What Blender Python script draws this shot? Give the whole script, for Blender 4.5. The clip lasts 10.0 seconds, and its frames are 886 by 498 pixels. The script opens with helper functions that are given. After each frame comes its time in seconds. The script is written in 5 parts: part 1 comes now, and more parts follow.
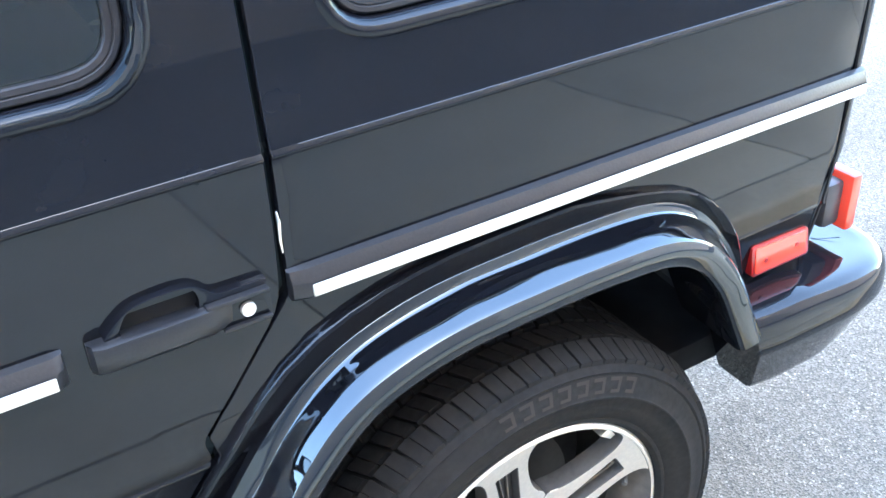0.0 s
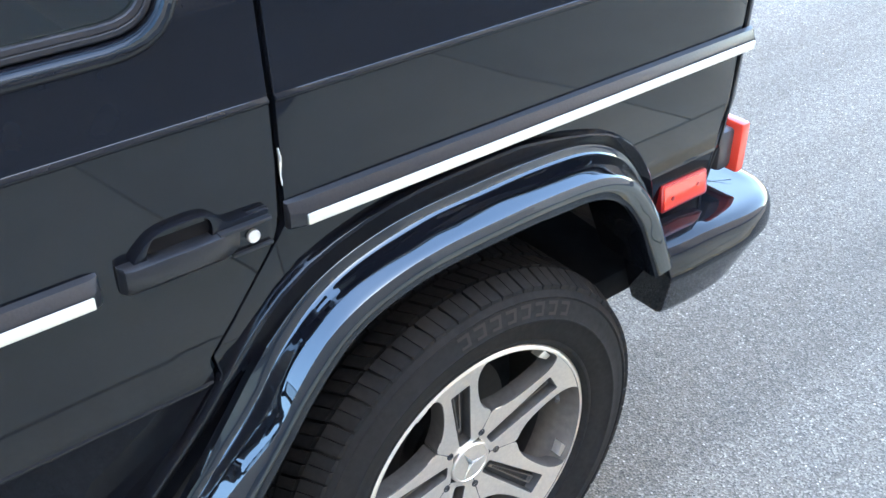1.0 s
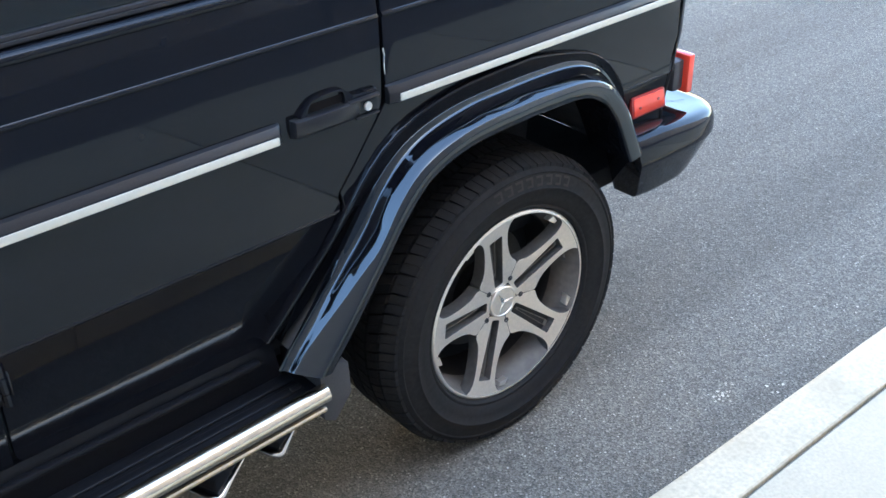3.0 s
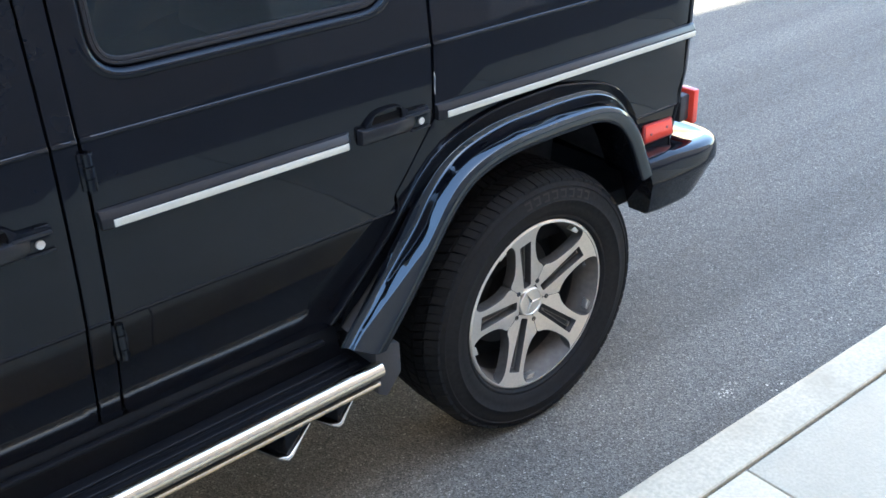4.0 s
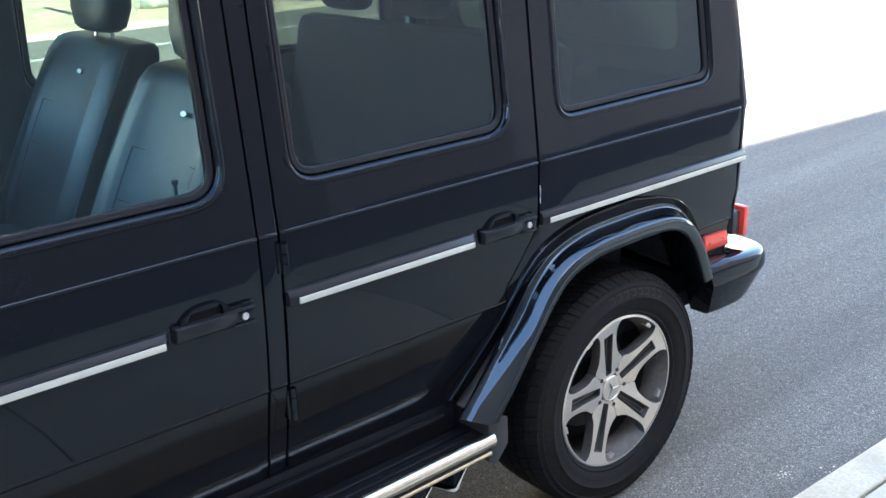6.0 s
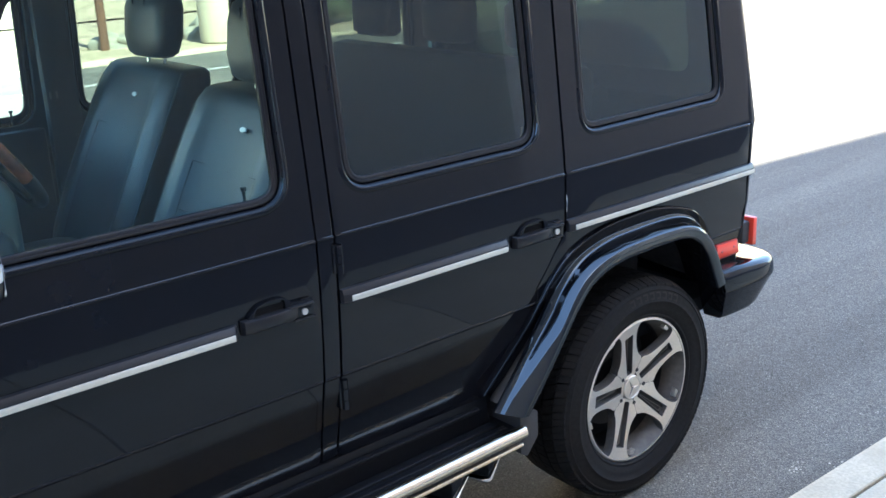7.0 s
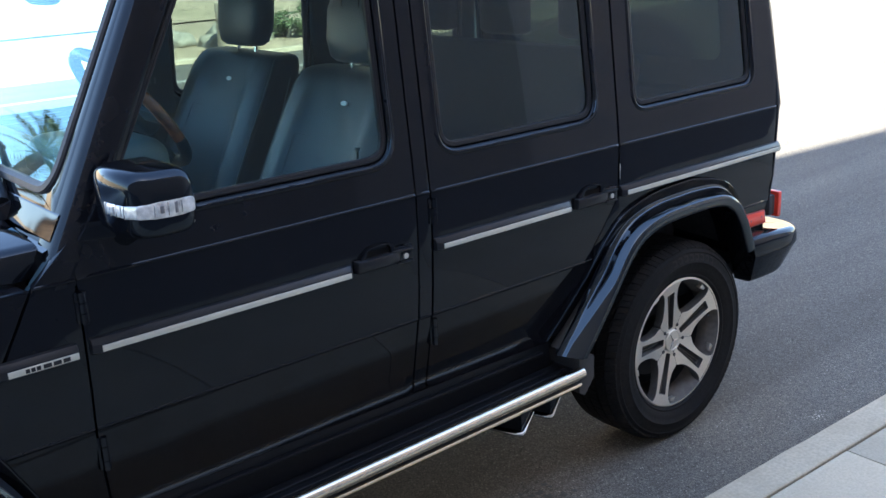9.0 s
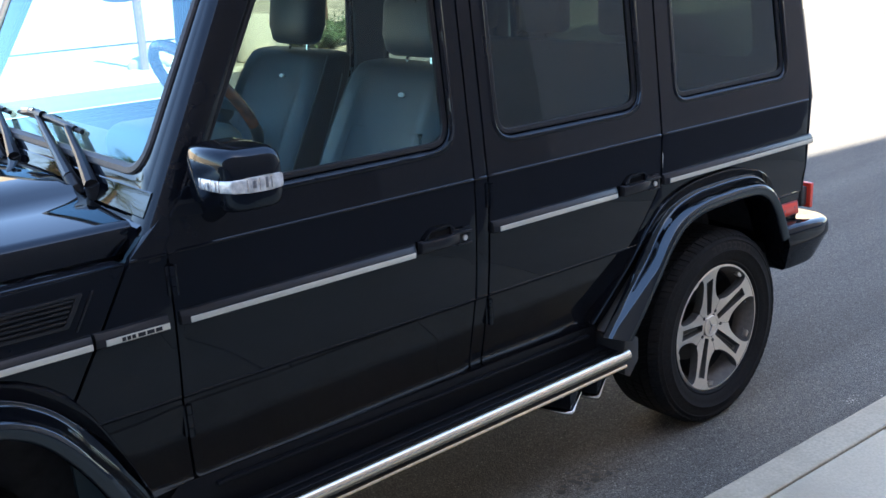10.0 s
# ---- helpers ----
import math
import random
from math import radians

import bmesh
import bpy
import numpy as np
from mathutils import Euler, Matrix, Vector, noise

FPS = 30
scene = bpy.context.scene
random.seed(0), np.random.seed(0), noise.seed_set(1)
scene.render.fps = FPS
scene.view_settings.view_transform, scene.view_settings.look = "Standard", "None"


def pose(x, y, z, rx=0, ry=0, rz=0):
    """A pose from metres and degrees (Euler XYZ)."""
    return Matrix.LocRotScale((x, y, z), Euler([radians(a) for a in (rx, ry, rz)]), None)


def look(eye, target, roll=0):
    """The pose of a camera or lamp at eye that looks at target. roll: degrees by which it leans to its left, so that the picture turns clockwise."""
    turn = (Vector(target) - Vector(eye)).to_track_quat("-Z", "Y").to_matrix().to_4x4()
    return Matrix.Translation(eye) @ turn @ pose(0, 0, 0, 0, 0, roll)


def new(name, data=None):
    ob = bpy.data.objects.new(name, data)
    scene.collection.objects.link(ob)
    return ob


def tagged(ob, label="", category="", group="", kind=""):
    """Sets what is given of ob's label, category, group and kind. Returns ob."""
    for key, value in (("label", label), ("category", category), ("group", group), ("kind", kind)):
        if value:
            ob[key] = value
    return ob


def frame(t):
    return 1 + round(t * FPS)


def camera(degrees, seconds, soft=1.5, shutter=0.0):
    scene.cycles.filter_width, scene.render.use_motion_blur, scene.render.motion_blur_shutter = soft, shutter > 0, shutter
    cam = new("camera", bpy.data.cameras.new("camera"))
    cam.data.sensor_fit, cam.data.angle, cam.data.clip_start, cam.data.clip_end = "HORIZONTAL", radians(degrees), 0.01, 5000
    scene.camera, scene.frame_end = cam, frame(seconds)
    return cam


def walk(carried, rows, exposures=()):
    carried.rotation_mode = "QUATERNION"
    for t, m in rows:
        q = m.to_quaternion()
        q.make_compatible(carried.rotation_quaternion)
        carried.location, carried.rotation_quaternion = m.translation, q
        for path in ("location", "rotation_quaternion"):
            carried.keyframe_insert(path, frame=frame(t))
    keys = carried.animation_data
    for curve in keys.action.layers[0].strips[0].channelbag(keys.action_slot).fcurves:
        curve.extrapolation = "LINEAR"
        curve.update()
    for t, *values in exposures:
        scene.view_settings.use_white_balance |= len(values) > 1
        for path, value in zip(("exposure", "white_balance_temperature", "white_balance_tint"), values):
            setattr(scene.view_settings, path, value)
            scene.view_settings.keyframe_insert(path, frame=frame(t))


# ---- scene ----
# ---------------------------------------------------------------- camera
cam = camera(46.7, 10.0)
PATH = [
    (0, (-0.672, -0.876, 1.649), (0.196, 0.576, 0.582), -2.6),
    (0.5, (-0.773, -0.924, 1.675), (0.204, 0.44, 0.586), -1.0),
    (1, (-0.88, -0.952, 1.682), (0.184, 0.343, 0.59), 0.0),
    (1.5, (-0.987, -1.014, 1.696), (0.118, 0.254, 0.613), -0.4),
    (2, (-1.123, -1.138, 1.717), (-0.006, 0.132, 0.649), -1.4),
    (2.5, (-1.281, -1.298, 1.766), (-0.176, -0.011, 0.706), -2.0),
    (2.7, (-1.348, -1.36, 1.778), (-0.245, -0.068, 0.722), -2.0),
    (3.8, (-1.699, -1.661, 1.827), (-0.578, -0.312, 0.867), -1.9),
    (4, (-1.746, -1.703, 1.835), (-0.621, -0.337, 0.905), -2.0),
    (4.5, (-1.868, -1.795, 1.845), (-0.73, -0.385, 0.998), -2.4),
    (5, (-1.984, -1.842, 1.848), (-0.832, -0.401, 1.075), -2.7),
    (5.5, (-2.116, -1.854, 1.875), (-0.941, -0.403, 1.158), -2.3),
    (7, (-2.465, -1.997, 1.909), (-1.259, -0.526, 1.292), -2.6),
    (7.5, (-2.576, -2.076, 1.915), (-1.375, -0.599, 1.302), -2.7),
    (8, (-2.682, -2.152, 1.916), (-1.488, -0.667, 1.309), -2.9),
    (8.5, (-2.805, -2.172, 1.899), (-1.598, -0.693, 1.3), -2.9),
    (9, (-2.927, -2.181, 1.889), (-1.713, -0.707, 1.293), -2.6),
    (9.5, (-3.047, -2.193, 1.858), (-1.829, -0.716, 1.279), -2.7),
    (10, (-3.145, -2.206, 1.847), (-1.936, -0.718, 1.278), -3.0),
]
EXPOSURES = [(0.0, 5.52, 6750, 5), (0.5, 5.0, 6750, 5), (1.0, 4.95, 6750, 5), (1.5, 5.03, 6750, 5), (2.0, 4.78, 6700, 5), (2.5, 4.4, 6600, 5), (4.5, 4.05, 6450, 6), (5.5, 4.06, 6400, 6), (7.5, 3.65, 6300, 8), (8.5, 3.17, 6250, 9), (10.0, 3.07, 6200, 11)]
walk(cam, [(t, look(eye, target, roll)) for t, eye, target, roll in PATH], EXPOSURES)

# ---------------------------------------------------------------- light
world = bpy.data.worlds.new("world")
scene.world = world
world.use_nodes = True
wn = world.node_tree.nodes
sky = wn.new("ShaderNodeTexSky")
sky.sky_type = "NISHITA"
sky.sun_disc = False
sky.sun_elevation = radians(51.3)
sky.sun_rotation = radians(184)
sky.air_density, sky.dust_density, sky.ozone_density = 1.0, 0.8, 1.3
bg = wn["Background"]
bg.inputs["Strength"].default_value = 0.10
world.node_tree.links.new(sky.outputs[0], bg.inputs[0])
sun = new("sun", bpy.data.lights.new("sun", "SUN"))
sun.data.energy, sun.data.angle, sun.data.color = 5.0, radians(0.53), (1.0, 0.95, 0.86)
sun.matrix_basis = look((0, 0, 20), (0.04, 0.626, 20 - 0.780))

# ---------------------------------------------------------------- materials


def material(name, base=(0.5, 0.5, 0.5), rough=0.5, metal=0.0, coat=0.0, grain=0.0, scale=60.0, bump=0.0, wear=0.0, wear_scale=3.0,
             dark=(0.0, 0.0, 0.0), spec=0.5, vary=0.0):
    """Principled surface with colour variation at two scales, roughness variation and fine relief."""
    m = bpy.data.materials.new(name)
    m.use_nodes = True
    n, ln = m.node_tree.nodes, m.node_tree.links
    p = n["Principled BSDF"]
    p.inputs["Base Color"].default_value = (*base, 1)
    p.inputs["Roughness"].default_value = rough
    p.inputs["Metallic"].default_value = metal
    p.inputs["Coat Weight"].default_value = coat
    p.inputs["Coat Roughness"].default_value = 0.02
    p.inputs["Specular IOR Level"].default_value = spec
    co = n.new("ShaderNodeTexCoord")
    fine = n.new("ShaderNodeTexNoise")
    fine.inputs["Scale"].default_value = scale
    fine.inputs["Detail"].default_value = 6
    broad = n.new("ShaderNodeTexNoise")
    broad.inputs["Scale"].default_value = wear_scale
    broad.inputs["Detail"].default_value = 5
    ln.new(co.outputs["Object"], fine.inputs["Vector"])
    ln.new(co.outputs["Object"], broad.inputs["Vector"])
    colour = None
    if grain or wear or vary:
        mix1 = n.new("ShaderNodeMix")
        mix1.data_type = "RGBA"
        mix1.blend_type = "MULTIPLY"
        mix1.inputs[0].default_value = min(1.0, grain)
        mix1.inputs[6].default_value = (*base, 1)
        ramp = n.new("ShaderNodeValToRGB")
        ramp.color_ramp.elements[0].position, ramp.color_ramp.elements[1].position = 0.3, 0.7
        ramp.color_ramp.elements[0].color = (0.25, 0.25, 0.25, 1)
        ramp.color_ramp.elements[1].color = (1.5, 1.5, 1.5, 1)
        ln.new(fine.outputs["Fac"], ramp.inputs[0])
        ln.new(ramp.outputs[0], mix1.inputs[7])
        mix2 = n.new("ShaderNodeMix")
        mix2.data_type = "RGBA"
        ramp2 = n.new("ShaderNodeValToRGB")
        ramp2.color_ramp.elements[0].position, ramp2.color_ramp.elements[1].position = 0.45, 0.75
        ramp2.color_ramp.elements[1].color = (wear, wear, wear, 1)
        ln.new(broad.outputs["Fac"], ramp2.inputs[0])
        ln.new(ramp2.outputs[0], mix2.inputs[0])
        ln.new(mix1.outputs[2], mix2.inputs[6])
        mix2.inputs[7].default_value = (*dark, 1)
        colour = mix2.outputs[2]
        if vary:
            info = n.new("ShaderNodeObjectInfo")
            hsv = n.new("ShaderNodeHueSaturation")
            mr = n.new("ShaderNodeMapRange")
            mr.inputs[3].default_value, mr.inputs[4].default_value = 1 - vary, 1 + vary
            ln.new(info.outputs["Random"], mr.inputs[0])
            ln.new(mr.outputs[0], hsv.inputs["Value"])
            ln.new(colour, hsv.inputs["Color"])
            colour = hsv.outputs[0]
        ln.new(colour, p.inputs["Base Color"])
    if bump:
        b = n.new("ShaderNodeBump")
        b.inputs["Strength"].default_value = 1.0
        b.inputs["Distance"].default_value = bump
        ln.new(fine.outputs["Fac"], b.inputs["Height"])
        ln.new(b.outputs[0], p.inputs["Normal"])
    return m


def sky_tint_paint(name, rough, wave, wave_scale, level=0.42, tint=(0.72, 0.86, 1.0), base=(0.003, 0.0034, 0.0048)):
    """Polished black paint: one sharp reflection, tinted blue in place of a bluer sky, and slow waviness."""
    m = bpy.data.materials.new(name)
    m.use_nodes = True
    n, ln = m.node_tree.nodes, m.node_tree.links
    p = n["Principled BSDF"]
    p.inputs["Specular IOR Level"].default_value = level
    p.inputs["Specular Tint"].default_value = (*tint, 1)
    co = n.new("ShaderNodeTexCoord")
    slow = n.new("ShaderNodeTexNoise")
    slow.inputs["Scale"].default_value, slow.inputs["Detail"].default_value = wave_scale, 1
    dust = n.new("ShaderNodeTexNoise")
    dust.inputs["Scale"].default_value, dust.inputs["Detail"].default_value = 14, 8
    for t in (slow, dust):
        ln.new(co.outputs["Object"], t.inputs["Vector"])
    film = n.new("ShaderNodeValToRGB")
    film.color_ramp.elements[0].position, film.color_ramp.elements[1].position = 0.35, 0.8
    film.color_ramp.elements[0].color = (*base, 1)
    film.color_ramp.elements[1].color = (base[0] * 1.25, base[1] * 1.25, base[2] * 1.25, 1)
    ln.new(dust.outputs["Fac"], film.inputs[0])
    ln.new(film.outputs[0], p.inputs["Base Color"])
    mr = n.new("ShaderNodeMapRange")
    mr.inputs[1].default_value, mr.inputs[2].default_value = 0.35, 0.75
    mr.inputs[3].default_value, mr.inputs[4].default_value = rough, rough * 1.8
    ln.new(dust.outputs["Fac"], mr.inputs[0])
    ln.new(mr.outputs[0], p.inputs["Roughness"])
    b = n.new("ShaderNodeBump")
    b.inputs["Strength"].default_value, b.inputs["Distance"].default_value = 0.35, wave * 20
    ln.new(slow.outputs["Fac"], b.inputs["Height"])
    ln.new(b.outputs[0], p.inputs["Normal"])
    return m


def glass_material(name, tint, film=0.10, sheen=(1.0, 1.0, 1.0)):
    """Thin pane: tinted straight view with a mirror film that strengthens at grazing angles; sheen colours its
    reflection.
    """
    m = bpy.data.materials.new(name)
    m.use_nodes = True
    n, ln = m.node_tree.nodes, m.node_tree.links
    n.remove(n["Principled BSDF"])
    tr = n.new("ShaderNodeBsdfTransparent")
    tr.inputs[0].default_value = (*tint, 1)
    gl = n.new("ShaderNodeBsdfGlossy")
    gl.inputs["Color"].default_value = (*sheen, 1)
    gl.inputs["Roughness"].default_value = 0.0
    lw = n.new("ShaderNodeLayerWeight")
    lw.inputs["Blend"].default_value = 0.5
    pw = n.new("ShaderNodeMath")
    pw.operation = "POWER"
    pw.inputs[1].default_value = 5
    sc = n.new("ShaderNodeMath")
    sc.operation = "MULTIPLY_ADD"
    sc.inputs[1].default_value, sc.inputs[2].default_value = 1 - film, film
    mix = n.new("ShaderNodeMixShader")
    ln.new(lw.outputs["Facing"], pw.inputs[0])
    ln.new(pw.outputs[0], sc.inputs[0])
    ln.new(sc.outputs[0], mix.inputs[0])
    ln.new(tr.outputs[0], mix.inputs[1])
    ln.new(gl.outputs[0], mix.inputs[2])
    ln.new(mix.outputs[0], n["Material Output"].inputs[0])
    return m


def clear_material(name):
    m = bpy.data.materials.new(name)
    m.use_nodes = True
    n = m.node_tree.nodes
    n.remove(n["Principled BSDF"])
    tr = n.new("ShaderNodeBsdfTransparent")
    m.node_tree.links.new(tr.outputs[0], n["Material Output"].inputs[0])
    return m


def lens_material(name, base, rough=0.15, sub=0.0, trans=0.0):
    m = material(name, base, rough, coat=0.6)
    p = m.node_tree.nodes["Principled BSDF"]
    p.inputs["Transmission Weight"].default_value = trans
    p.inputs["Subsurface Weight"].default_value = sub
    p.inputs["Subsurface Radius"].default_value = (0.02, 0.005, 0.005)
    return m


def asphalt_material():
    m = bpy.data.materials.new("asphalt")
    m.use_nodes = True
    n, ln = m.node_tree.nodes, m.node_tree.links
    p = n["Principled BSDF"]
    p.inputs["Roughness"].default_value = 0.8
    p.inputs["Specular IOR Level"].default_value = 0.35
    co = n.new("ShaderNodeTexCoord")

    def noise_tex(scale, detail, stretch=None, rough=0.5):
        t = n.new("ShaderNodeTexNoise")
        t.inputs["Scale"].default_value, t.inputs["Detail"].default_value = scale, detail
        t.inputs["Roughness"].default_value = rough
        if stretch:
            mp = n.new("ShaderNodeMapping")
            mp.inputs["Scale"].default_value = stretch
            ln.new(co.outputs["Object"], mp.inputs["Vector"])
            ln.new(mp.outputs[0], t.inputs["Vector"])
        else:
            ln.new(co.outputs["Object"], t.inputs["Vector"])
        return t

    def cells(scale):
        v = n.new("ShaderNodeTexVoronoi")
        v.inputs["Scale"].default_value = scale
        ln.new(co.outputs["Object"], v.inputs["Vector"])
        q = n.new("ShaderNodeSeparateColor")
        ln.new(v.outputs["Color"], q.inputs[0])
        return v, q

    def span(socket, a, b, lo, hi):
        r = n.new("ShaderNodeMapRange")
        r.inputs[1].default_value, r.inputs[2].default_value, r.inputs[3].default_value, r.inputs[4].default_value = a, b, lo, hi
        ln.new(socket, r.inputs[0])
        return r.outputs[0]

    def times(a, b):
        q = n.new("ShaderNodeMath")
        q.operation = "MULTIPLY"
        ln.new(a, q.inputs[0])
        ln.new(b, q.inputs[1])
        return q.outputs[0]

    stones, sep = cells(240)
    shade = n.new("ShaderNodeValToRGB")
    e = shade.color_ramp.elements
    e[0].position, e[0].color = 0.0, (0.050, 0.045, 0.038, 1)
    e[1].position, e[1].color = 1.0, (0.205, 0.187, 0.154, 1)
    for at, c in ((0.45, (0.096, 0.086, 0.070, 1)), (0.88, (0.140, 0.126, 0.102, 1))):
        shade.color_ramp.elements.new(at).color = c
    ln.new(sep.outputs[0], shade.inputs[0])
    # sparse pale chips among the dark binder
    chips, pick = cells(125)
    chip = times(span(pick.outputs[1], 0.93, 0.97, 0.0, 1.0), span(chips.outputs["Distance"], 0.28, 0.40, 1.0, 0.0))
    pale = n.new("ShaderNodeMix")
    pale.data_type = "RGBA"
    ln.new(chip, pale.inputs[0])
    ln.new(shade.outputs[0], pale.inputs[6])
    pale.inputs[7].default_value = (0.31, 0.287, 0.245, 1)
    # wheel tracks along the street, then mottling
    tracks = noise_tex(1.7, 3, (0.05, 1.0, 1.0), 0.5)
    streaks = noise_tex(7, 4, (0.09, 1.0, 1.0), 0.6)
    mottle = noise_tex(38, 4, None, 0.6)
    fac = times(times(span(tracks.outputs["Fac"], 0.35, 0.68, 0.77, 1.19), span(streaks.outputs["Fac"], 0.3, 0.7, 0.90, 1.10)), span(mottle.outputs["Fac"], 0.3, 0.7, 0.84, 1.16))
    sc = n.new("ShaderNodeVectorMath")
    sc.operation = "SCALE"
    ln.new(pale.outputs[2], sc.inputs[0])
    ln.new(fac, sc.inputs["Scale"])
    ln.new(sc.outputs[0], p.inputs["Base Color"])
    b = n.new("ShaderNodeBump")
    b.inputs["Strength"].default_value, b.inputs["Distance"].default_value = 0.8, 0.003
    ln.new(stones.outputs["Distance"], b.inputs["Height"])
    ln.new(b.outputs[0], p.inputs["Normal"])
    return m


# one car paint, three mirror strengths; the sky's blue is put into tints
PAINT = sky_tint_paint("black_paint", 0.030, 0.0003, 2.2, 0.29, (0.86, 0.94, 1.0), (0.0056, 0.0060, 0.0080))
FLARE_PAINT = sky_tint_paint("black_flare_paint", 0.010, 0.0003, 9.0, 0.76, (0.76, 0.90, 1.0))
GLOSS_PAINT = sky_tint_paint("polished_black_paint", 0.02, 0.0005, 3.0)
WHEEL_DARK = material("dark_wheel_and_barrel_shade", (0.022, 0.021, 0.021), 0.5, grain=0.3, scale=90)
BARREL = material("silver_wheel_barrel", (0.145, 0.130, 0.112), 0.5, metal=0.1, grain=0.3, scale=60, wear=0.5, wear_scale=9, dark=(0.11, 0.095, 0.078))
TRIM_BLACK = material("satin_black_plastic", (0.013, 0.0135, 0.0155), 0.32, grain=0.3, scale=300, bump=0.0002, spec=0.38)
CAP_GREY = material("grey_plastic", (0.040, 0.040, 0.042), 0.5, grain=0.3, scale=250, bump=0.0002)
RUBBER = material("black_rubber", (0.012, 0.012, 0.013), 0.6, grain=0.4, scale=200, bump=0.0002)
SEAL = material("window_rubber", (0.013, 0.013, 0.015), 0.42, grain=0.3, scale=120, spec=0.3)
SCREEN_SEAL = material("windscreen_rubber", (0.060, 0.058, 0.058), 0.5, grain=0.3, scale=120, spec=0.4)
TYRE = material("tyre_rubber", (0.0135, 0.0128, 0.0125), 0.78, grain=0.4, scale=90, bump=0.0004, wear=0.3, wear_scale=6, dark=(0.020, 0.0185, 0.017), spec=0.16)
TYRE_MARK = material("tyre_lettering", (0.030, 0.026, 0.023), 0.85, spec=0.2)
SILVER = material("silver_strip", (0.72, 0.70, 0.61), 0.42, metal=0.6, grain=0.06, scale=60)
CHROME = material("chrome", (0.72, 0.71, 0.69), 0.07, metal=1.0, grain=0.1, scale=40)
STEEL_TUBE = material("polished_steel", (0.80, 0.71, 0.57), 0.22, metal=1.0, grain=0.15, scale=60)
ALLOY = material("machined_alloy", (0.78, 0.735, 0.66), 0.33, metal=0.85, grain=0.10, scale=150, wear=0.3, wear_scale=9, dark=(0.66, 0.62, 0.55))
ALLOY_DARK = material("grey_painted_alloy", (0.085, 0.080, 0.075), 0.45, metal=0.3, grain=0.3, scale=90, wear=0.5, wear_scale=10, dark=(0.13, 0.12, 0.105))
BLACK_VOID = material("underbody_and_recess_black", (0.016, 0.016, 0.017), 0.85, grain=0.4, scale=20, spec=0.06)
LINER = material("arch_liner_plastic", (0.058, 0.058, 0.060), 0.6, grain=0.5, scale=25, bump=0.001, wear=0.5, wear_scale=6, dark=(0.075, 0.071, 0.066), spec=0.3)
RED_LENS = lens_material("red_lens", (0.95, 0.085, 0.05), 0.2, sub=0.1)
RED_DARK = lens_material("red_moulding", (0.36, 0.012, 0.012), 0.3)
CLEAR_LENS = material("clear_lens", (0.80, 0.80, 0.77), 0.2, metal=0.3, coat=1.0, grain=0.5, scale=60, bump=0.003)
LAMP_GREY = material("lamp_housing", (0.05, 0.05, 0.055), 0.4, grain=0.2)
LENS_GREY = material("lens_reflector", (0.24, 0.24, 0.25), 0.3, metal=0.5, grain=0.4, scale=60)
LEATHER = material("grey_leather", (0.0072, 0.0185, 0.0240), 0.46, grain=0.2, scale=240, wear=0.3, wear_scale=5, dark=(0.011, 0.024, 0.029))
LEATHER_DARK_SHADE = material("dark_and_shaded_leather", (0.008, 0.012, 0.014), 0.55, grain=0.25, scale=240)
CABIN = material("cabin_plastic", (0.014, 0.034, 0.043), 0.55, grain=0.2, scale=40)
DASH = material("dashboard_top", (0.018, 0.028, 0.032), 0.6)
# paler than the dashboard: daylight on the hood is put into its colour
POD_LIT = material("instrument_hood", (0.075, 0.120, 0.125), 0.5)
WOOD = material("burl_wood", (0.24, 0.07, 0.025), 0.2, coat=0.8, grain=0.8, scale=30, wear=0.6, wear_scale=25, dark=(0.07, 0.02, 0.01))
STITCH = material("grey_stitching", (0.075, 0.09, 0.095), 0.7)
BADGE = material("badge_metal", (0.62, 0.60, 0.56), 0.38, metal=0.8)
CLEAR = clear_material("clear_inner_face")
# last colour puts a blue sky's tone into the reflections on the glass
GLASS = glass_material("clear_glass", (0.70, 0.84, 0.83), 0.05, (0.70, 0.95, 1.0))
TINTED = glass_material("tinted_glass", (0.19, 0.235, 0.22), 0.06, (0.75, 0.92, 1.0))
SCREEN_GLASS = glass_material("windscreen_glass", (0.58, 0.80, 0.86), 0.15, (0.55, 0.85, 1.0))
CONCRETE = material("pavement_concrete", (0.53, 0.445, 0.315), 0.85, grain=0.16, scale=120, bump=0.0008, wear=0.7, wear_scale=3.5, dark=(0.42, 0.345, 0.238), vary=0.05)
KERB = material("kerb_concrete", (0.52, 0.435, 0.305), 0.85, grain=0.22, scale=90, bump=0.0012, wear=0.8, wear_scale=6, dark=(0.37, 0.30, 0.20))
JOINT = material("joint_filler", (0.20, 0.175, 0.135), 0.9, grain=0.5, scale=50)
ASPHALT = asphalt_material()
# wall tones stepped dark to pale to set brightness of the car's reflections
REFLECT_MID = material("stucco_reflect_mid", (0.36, 0.322, 0.305), 0.9, grain=0.2, scale=40, bump=0.004, wear=0.3, wear_scale=0.6, dark=(0.33, 0.295, 0.28))
REFLECT_DARK = material("stucco_reflect_dark", (0.235, 0.212, 0.205), 0.9, grain=0.2, scale=40, bump=0.004, wear=0.3, wear_scale=0.6, dark=(0.21, 0.19, 0.182))
REFLECT_PALE = material("stucco_reflect_pale", (0.54, 0.485, 0.46), 0.9, grain=0.2, scale=40, bump=0.004, wear=0.3, wear_scale=0.6, dark=(0.50, 0.45, 0.425))
EARTH = material("dry_earth", (0.34, 0.26, 0.17), 0.95, grain=0.6, scale=3, bump=0.05, wear=0.6, wear_scale=0.3, dark=(0.20, 0.18, 0.09))
